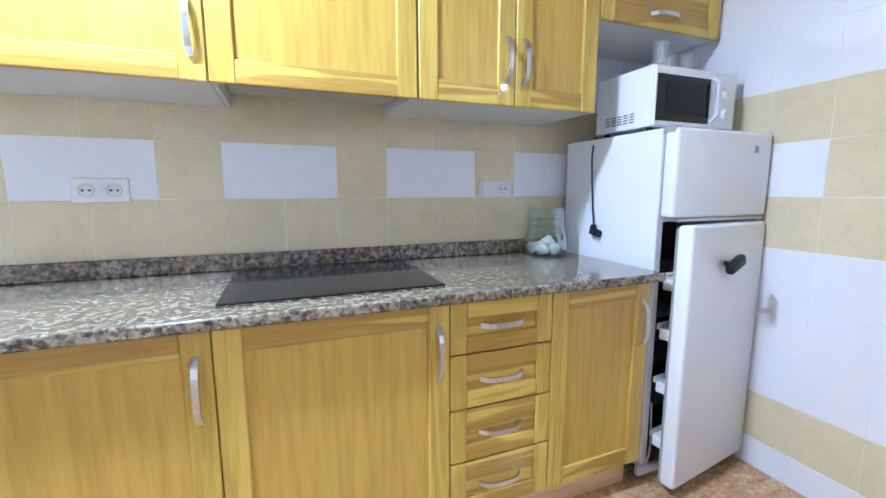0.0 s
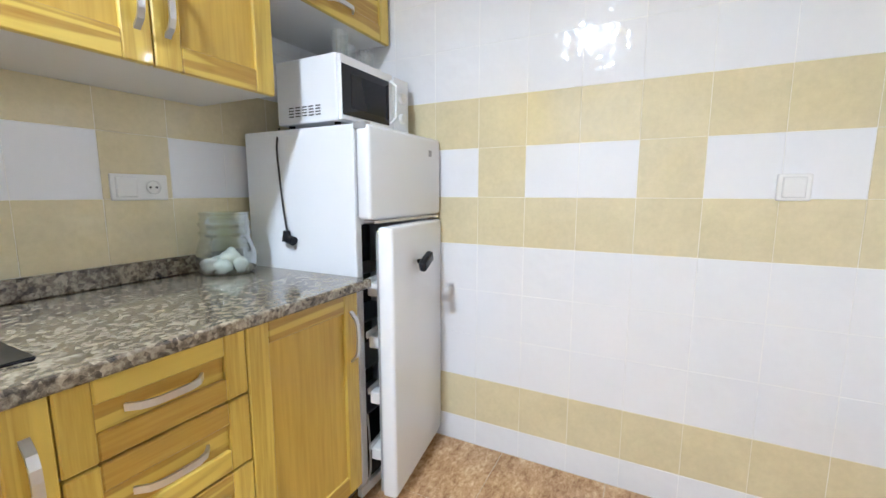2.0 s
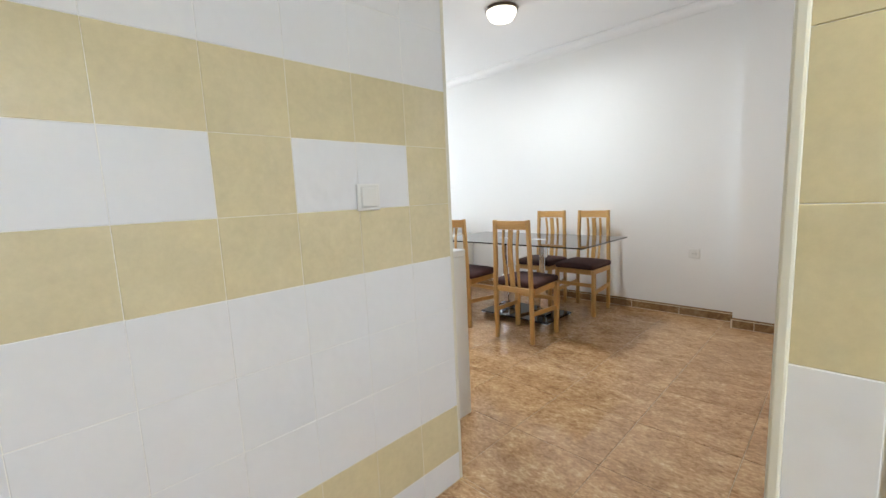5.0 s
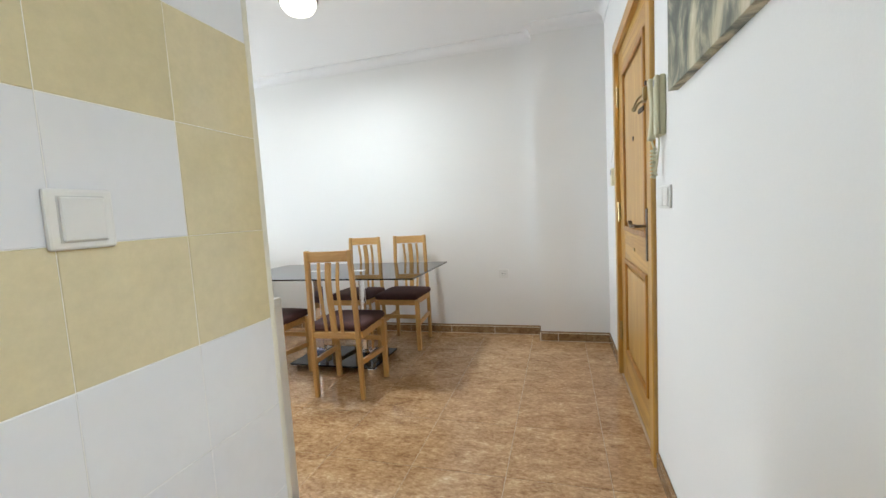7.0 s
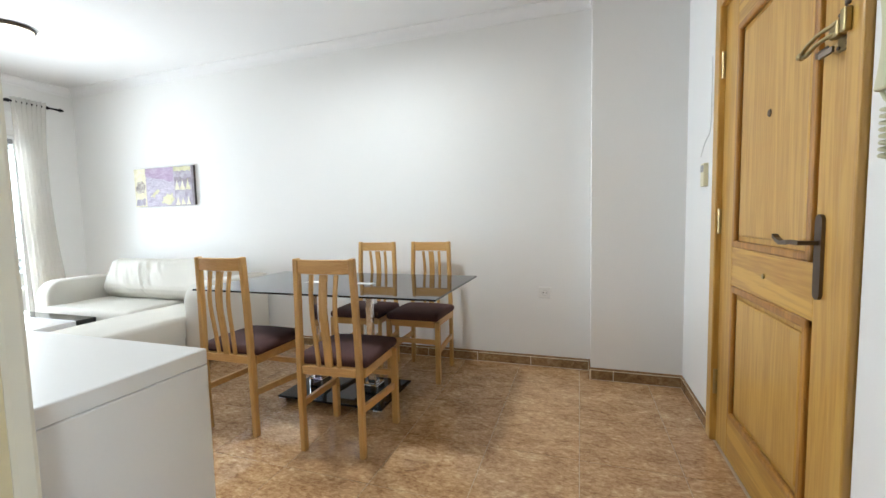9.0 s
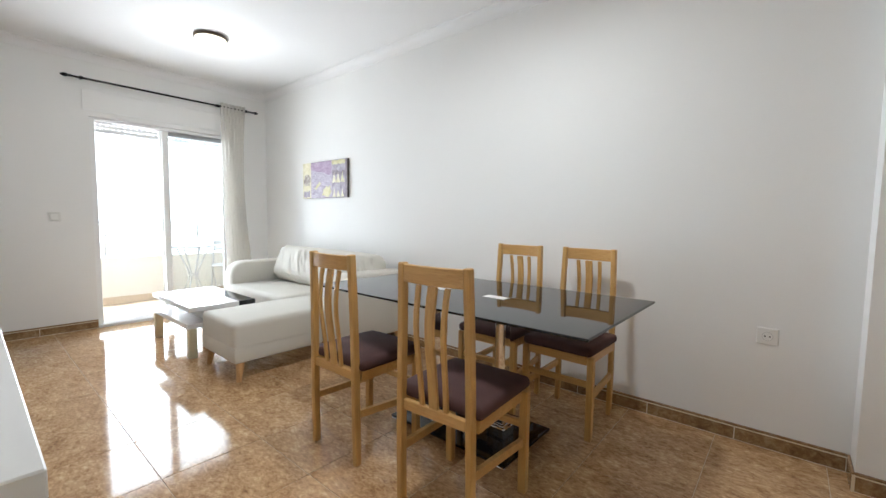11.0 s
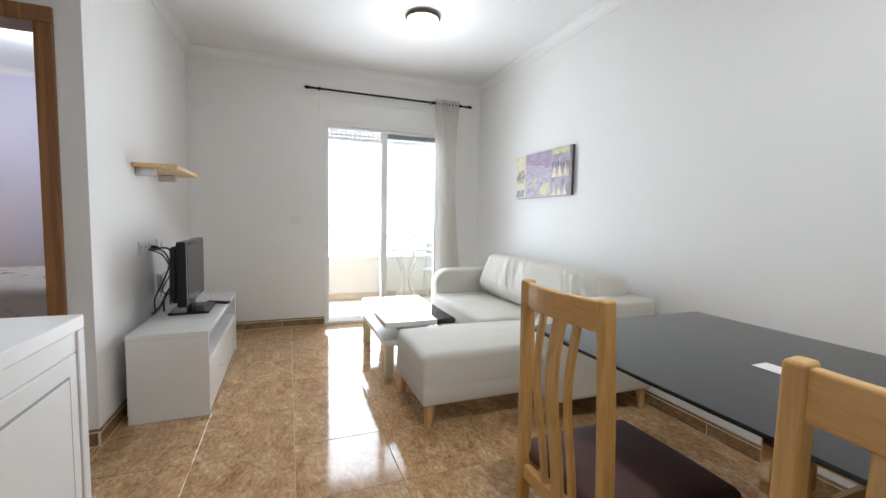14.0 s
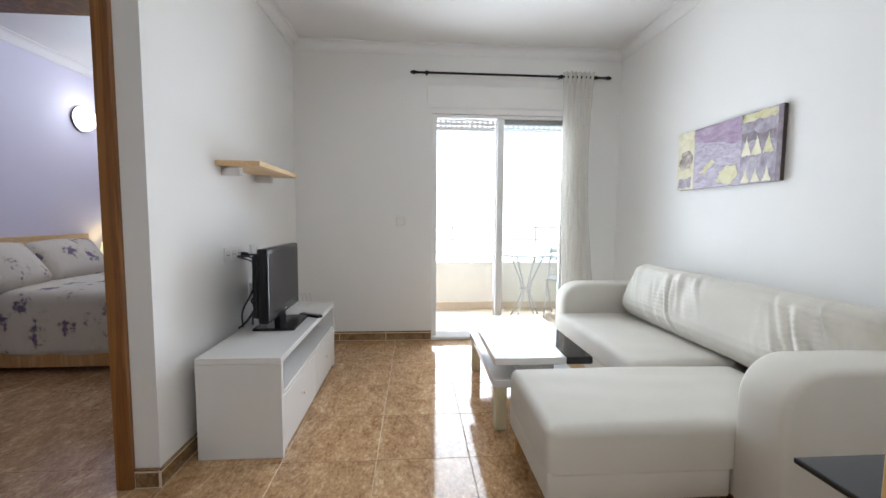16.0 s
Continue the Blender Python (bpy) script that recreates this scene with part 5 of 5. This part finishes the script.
for y in (-4.1, -3.05, -2.01, -0.95):
    part("post", box(8.055, 8.085, y - 0.010, y + 0.010, 0.564, 0.995), M_FRAME, rail)


def bistro_table():
    t = thing("bistro_table", pose(7.40, -2.76, -0.01), "small round grey metal table with curved crossed legs", "table")
    part("tabletop", lathe([(0, 0.72), (0.28, 0.72), (0.285, 0.728), (0.28, 0.736), (0, 0.736)], 40), M_METAL, t, smooth=True)
    for k in range(4):
        a = math.pi / 4 + k * math.pi / 2
        c, s = math.cos(a), math.sin(a)
        tube("leg", [(0.20 * c, 0.20 * s, 0.715), (0.12 * c, 0.12 * s, 0.55), (0.05 * c, 0.05 * s, 0.36), (0.10 * c, 0.10 * s, 0.20), (0.20 * c, 0.20 * s, 0.0)], 0.009, M_METAL, t)
    part("leg_ring", lathe([(0.05, 0.355), (0.062, 0.355), (0.062, 0.367), (0.05, 0.367), (0.05, 0.355)], 24), M_METAL, t)
    return t


bistro_table()


def folding_chair():
    c = thing("folding_chair", pose(7.55, -3.25, -0.01, 0, 0, 60), "grey slatted folding metal chair on the balcony", "chair")
    for s in (-1, 1):
        tube("frame_leg", [(s * 0.19, 0.20, 0), (s * 0.19, 0.0, 0.42), (s * 0.19, -0.14, 0.80)], 0.009, M_METAL, c)
        tube("cross_leg", [(s * 0.17, -0.20, 0), (s * 0.17, 0.16, 0.44)], 0.009, M_METAL, c)
    for i in range(5):
        part("seat_slat", box(-0.19, 0.19, -0.16 + i * 0.07, -0.11 + i * 0.07, 0.435, 0.447, 0.002, 1), M_METAL, c)
    for z in (0.66, 0.75):
        part("back_slat", box(-0.19, 0.19, -0.135 + (0.75 - z) * 0.35, -0.125 + (0.75 - z) * 0.35, z - 0.025, z + 0.025, 0.002, 1), M_METAL, c)
    return c


folding_chair()

# ---- bedroom ----
fr = thing("door_2", pose(0, 0, 0), "brown wooden door frame of the open bedroom doorway", "door frame", kind="structure")
part("jamb", box(4.69, 4.845, -0.400, -0.335, 0, 1.914, 0.004, 2), M_JAMB, fr)
part("jamb", box(4.69, 4.845, 0.435, 0.499, 0, 1.914, 0.004, 2), M_JAMB, fr)
part("head", box(4.69, 4.845, -0.400, 0.499, 1.915, 1.985, 0.004, 2), M_JAMB, fr)


def bed():
    b = thing("bed", pose(6.03, -0.2, 0), "made double bed with floral bedspread and wooden headboard", "bed")
    W, L = 1.42, 1.98
    part("side_board", box(0.0, 0.03, 0.02, L - 0.03, 0.04, 0.20, 0.004, 2), M_LEG, b)
    part("side_board", box(W - 0.03, W, 0.02, L - 0.03, 0.04, 0.20, 0.004, 2), M_LEG, b)
    part("foot_board", box(0.031, W - 0.031, 0.02, 0.05, 0.04, 0.20, 0.004, 2), M_LEG, b)
    for x in (0.05, W - 0.05):
        for y in (0.08, L - 0.1):
            part("foot", box(x - 0.03, x + 0.03, y - 0.03, y + 0.03, 0, 0.06), M_DARK, b)
    part("headboard", box(-0.03, W - 0.04, L - 0.025, L + 0.015, 0.15, 0.93, 0.01, 2), M_SHELF, b, "pale wooden headboard")
    part("mattress", box(0.03, W - 0.03, 0.05, L - 0.03, 0.20, 0.46, 0.04, 3), M_MELA, b)
    return b


bed()
sp = cushion(1.46, 1.9, 0.46, 0.03, 20, 0.07, 5, 0.0)
for v in sp.verts:
    if v.co.z < 0.2:
        v.co.x *= 1 + 0.012 * math.sin(v.co.y * 16)
        v.co.z += 0.02 * noise.noise(Vector((v.co.y * 4, v.co.x, 0)))
spread = tagged(part("bedspread", sp, M_FLORAL, smooth=True), "cream bedspread printed with mauve flowers", "bedspread")
spread.matrix_world = pose(6.74, 0.73, 0.11)
for x, rz in ((6.20, 8), (6.80, -5)):
    pl = tagged(part("pillow", cushion(0.58, 0.40, 0.12, 0.07, 8, 0.055, 2, 0.01), M_FLORAL, smooth=True), "plump floral pillow leaning on the headboard", "pillow", "pillows on the bed")
    pl.matrix_world = pose(x, 1.52, 0.68, 50, 0, rz)

ns = thing("nightstand", pose(7.47, 1.44, 0), "small pale wooden nightstand beside the bed", "nightstand")
part("body", box(0, 0.42, 0.01, 0.36, 0.05, 0.52, 0.004, 1), M_SHELF, ns)
part("drawer_front", box(0.015, 0.405, 0, 0.012, 0.30, 0.50, 0.003, 1), M_SHELF, ns)
for x in (0.04, 0.38):
    for y in (0.05, 0.32):
        part("foot", box(x - 0.02, x + 0.02, y - 0.02, y + 0.02, 0, 0.05), M_SHELF, ns)
bl = thing("bedside_lamp", pose(7.55, 1.66, 0.52), "small lit bedside lamp with yellow shade", "lamp")
part("stem", lathe([(0, 0), (0.06, 0), (0.055, 0.015), (0.012, 0.03), (0.012, 0.16), (0, 0.16)], 20), M_PLASTIC, bl, smooth=True)
part("shade", lathe([(0.09, 0.15), (0.07, 0.31), (0.067, 0.31), (0.087, 0.15), (0.09, 0.15)], 28), M_SHADE, bl, "glowing yellow fabric shade", True)
sc = thing("wall_sconce", pose(7.44, 1.80, 2.071, 90), "round lit wall lamp with a dark metal rim", "lamp")
part("rim", lathe([(0, 0), (0.118, 0), (0.125, 0.008), (0.124, 0.018), (0.114, 0.024), (0, 0.018)], 40), M_IRON, sc, "dark metal rim", True)
part("glass_bowl", lathe([(0.119, 0.021), (0.114, 0.058), (0.092, 0.092), (0.048, 0.112), (0, 0.118)], 40), M_SCONCE, sc, "glowing glass bowl", True)

# ---- baseboards and tiles ----


def skirting(name, a, b, inward, piece=0.412, h=0.072):
    """A run of brown skirting tiles with a pale top edge, from a to b along a wall."""
    a, b, n = Vector((*a, 0)), Vector((*b, 0)), Vector((*inward, 0))
    run = tagged(new(name), "brown tile skirting along the wall", "baseboard", kind="structure")
    length, along = (b - a).length, (b - a).normalized()
    s = 0.0
    while s < length - 0.01:
        e = min(s + piece, length)
        p, q = a + along * (s + 0.0022), a + along * (e - 0.0022) + n * 0.011
        x0, x1, y0, y1 = min(p.x, q.x), max(p.x, q.x), min(p.y, q.y), max(p.y, q.y)
        part("skirting_tile", box(x0, x1, y0, y1, 0.004, h - 0.006, 0.0015, 1), M_SKIRT, run)
        s = e
    p, q = a, b + n * 0.009
    part("grout_bed", box(min(p.x, q.x), max(p.x, q.x), min(p.y, q.y), max(p.y, q.y), 0.0, h), M_JOINT, run)
    q = b + n * 0.012
    part("skirting_cap", box(min(p.x, q.x), max(p.x, q.x), min(p.y, q.y), max(p.y, q.y), h + 0.0005, h + 0.012, 0.003, 1), M_SKIRT, run, "thin dark cap of the skirting")
    return run


skirting("baseboard_south", (1.351, -3.40), (6.70, -3.40), (0, 1))
skirting("baseboard_pier", (0.785, -3.235), (1.34, -3.235), (0, 1))
skirting("baseboard_pier_side", (1.34, -3.40), (1.34, -3.224), (1, 0))
skirting("baseboard_entry", (0.785, -3.224), (0.785, -2.67), (1, 0))
skirting("baseboard_entry_near", (0.785, -1.53), (0.785, -0.06), (1, 0))
skirting("baseboard_television", (4.699, -0.498), (6.70, -0.498), (0, -1))
skirting("baseboard_stub", (4.71, -0.498), (4.71, -0.402), (-1, 0))
skirting("baseboard_east", (6.70, -1.69), (6.70, -0.509), (-1, 0))
skirting("baseboard_east_south", (6.70, -3.40), (6.70, -2.97), (-1, 0))
skirting("baseboard_sideboard", (3.52, -0.49), (3.62, -0.49), (0, -1))

TILE = 0.201


def tile_mesh(w, h, material):
    bm = box(-w / 2 + 0.0004, w / 2 - 0.0004, -0.0045, 0.0, -h / 2 + 0.0004, h / 2 - 0.0004)
    edges = [e for e in bm.edges if all(v.co.y < -0.002 for v in e.verts)]
    bmesh.ops.bevel(bm, geom=edges, offset=0.0011, segments=1, affect="EDGES")
    mesh = bpy.data.meshes.new("tile")
    bm.to_mesh(mesh)
    bm.free()
    mesh.materials.append(material)
    return mesh


MESHES = {}


def tile(parent, m, w, h, material):
    key = (round(w, 3), round(h, 3), material.name)
    if key not in MESHES:
        MESHES[key] = tile_mesh(w, h, material)
    ob = new("tile", MESHES[key])
    ob.parent = parent
    ob.matrix_world = m @ pose(0, 0, 0, random.uniform(-0.2, 0.2), 0, random.uniform(-0.2, 0.2))
    return ob


def rows_of(z_from, z_to):
    """Courses of the kitchen tiling: (bottom, top, kind)."""
    out = [(0.0, 0.12, "white")]
    z = 0.12
    for kind in ("beige", "white", "white", "white", "beige", "mixed", "beige", "white", "white", "white", "white", "white", "white"):
        out.append((z, min(z + TILE, CEIL), kind))
        z += TILE
    return [r for r in out if r[1] > z_from + 0.02 and r[0] < z_to - 0.02 and r[1] - r[0] > 0.01]


def tiled(parent, start, along, turn, columns, phase, z_from, z_to):
    """Tiles in columns of the given widths from start along the wall."""
    s = 0.0
    for i, w in enumerate(columns):
        for z0, z1, kind in rows_of(z_from, z_to):
            mat = M_TILE_W if kind == "white" or (kind == "mixed" and (i + phase) % 3 != 2) else M_TILE_B
            c = Vector((start[0], start[1], (z0 + z1) / 2)) + Vector((*along, 0)) * (s + w / 2)
            tile(parent, pose(*c, 0, 0, turn), w, z1 - z0, mat)
        s += w


# face of a tile looks to its own -y: turned by -90 it looks to -x
tiled(wall_kitchen_east, (K + 0.0045, -0.501), (0, 1), -90, [TILE] * 11, 2, 0, CEIL)
tiled(wall_kitchen_north, (-0.987, N + 0.0045), (1, 0), 0, [TILE] * 14, 2, 0.80, 1.75)
# the tiled end of the partition, with cream corner strips
tiled(wall_partition, (0.775, -0.038), (-1, 0), 180, [0.088], 2, 0, CEIL)
tiled(wall_partition, (0.6745, -0.045), (0, -1), -90, [TILE] * 5, 0, 0, CEIL)
tagged(part("trim_partition_corner", box(0.774, 0.790, -0.0435, -0.0295, 0, CEIL, 0.004, 2), M_TRIM), "cream corner strip on the tiled wall end", "trim", kind="structure")
tagged(part("trim_partition_corner_kitchen", box(0.666, 0.682, -0.0435, -0.0295, 0, CEIL, 0.004, 2), M_TRIM), "cream corner strip on the tiled wall end", "trim", kind="structure")
tagged(part("trim_kitchen_end", box(1.7985, 1.812, -0.508, -0.4905, 0, CEIL, 0.004, 2), M_TRIM), "cream corner strip on the tiled wall end", "trim", kind="structure")

# floor tiles
FT = 0.4285
FMESH = {}


def floor_tile(parent, x0, x1, y0, y1):
    key = (round(x1 - x0, 3), round(y1 - y0, 3))
    if key not in FMESH:
        w, d = x1 - x0, y1 - y0
        bm = box(-w / 2 + 0.0014, w / 2 - 0.0014, -d / 2 + 0.0014, d / 2 - 0.0014, -0.006, 0.0)
        edges = [e for e in bm.edges if all(v.co.z > -0.003 for v in e.verts)]
        bmesh.ops.bevel(bm, geom=edges, offset=0.0012, segments=1, affect="EDGES")
        mesh = bpy.data.meshes.new("floor_tile")
        bm.to_mesh(mesh)
        bm.free()
        mesh.materials.append(M_FLOOR)
        FMESH[key] = mesh
    ob = new("floor_tile", FMESH[key])
    ob.parent = parent
    ob.matrix_world = pose((x0 + x1) / 2, (y0 + y1) / 2, 0, random.uniform(-0.05, 0.05), random.uniform(-0.05, 0.05), 0)


def lay(parent, xa, xb, ya, yb):
    """Fill a rectangle of floor with tiles of one common grid."""
    gx, gy = 5.27, -1.367
    i = math.floor((xa - gx) / FT)
    while gx + i * FT < xb - 0.005:
        j = math.floor((ya - gy) / FT)
        while gy + j * FT < yb - 0.005:
            x0, x1 = max(gx + i * FT, xa), min(gx + (i + 1) * FT, xb)
            y0, y1 = max(gy + j * FT, ya), min(gy + (j + 1) * FT, yb)
            if x1 - x0 > 0.01 and y1 - y0 > 0.01:
                floor_tile(parent, x0, x1, y0, y1)
            j += 1
        i += 1


lay(floor, 0.785, 6.70, -3.40, -0.49)
lay(floor, -1.6, 1.80, -0.49, 1.2)
lay(floor, -1.6, 0.671, -1.25, -0.49)
lay(floor, 3.62, 4.84, -0.49, 1.83)
lay(floor_bedroom, 4.84, 8.1, -0.39, 1.8)
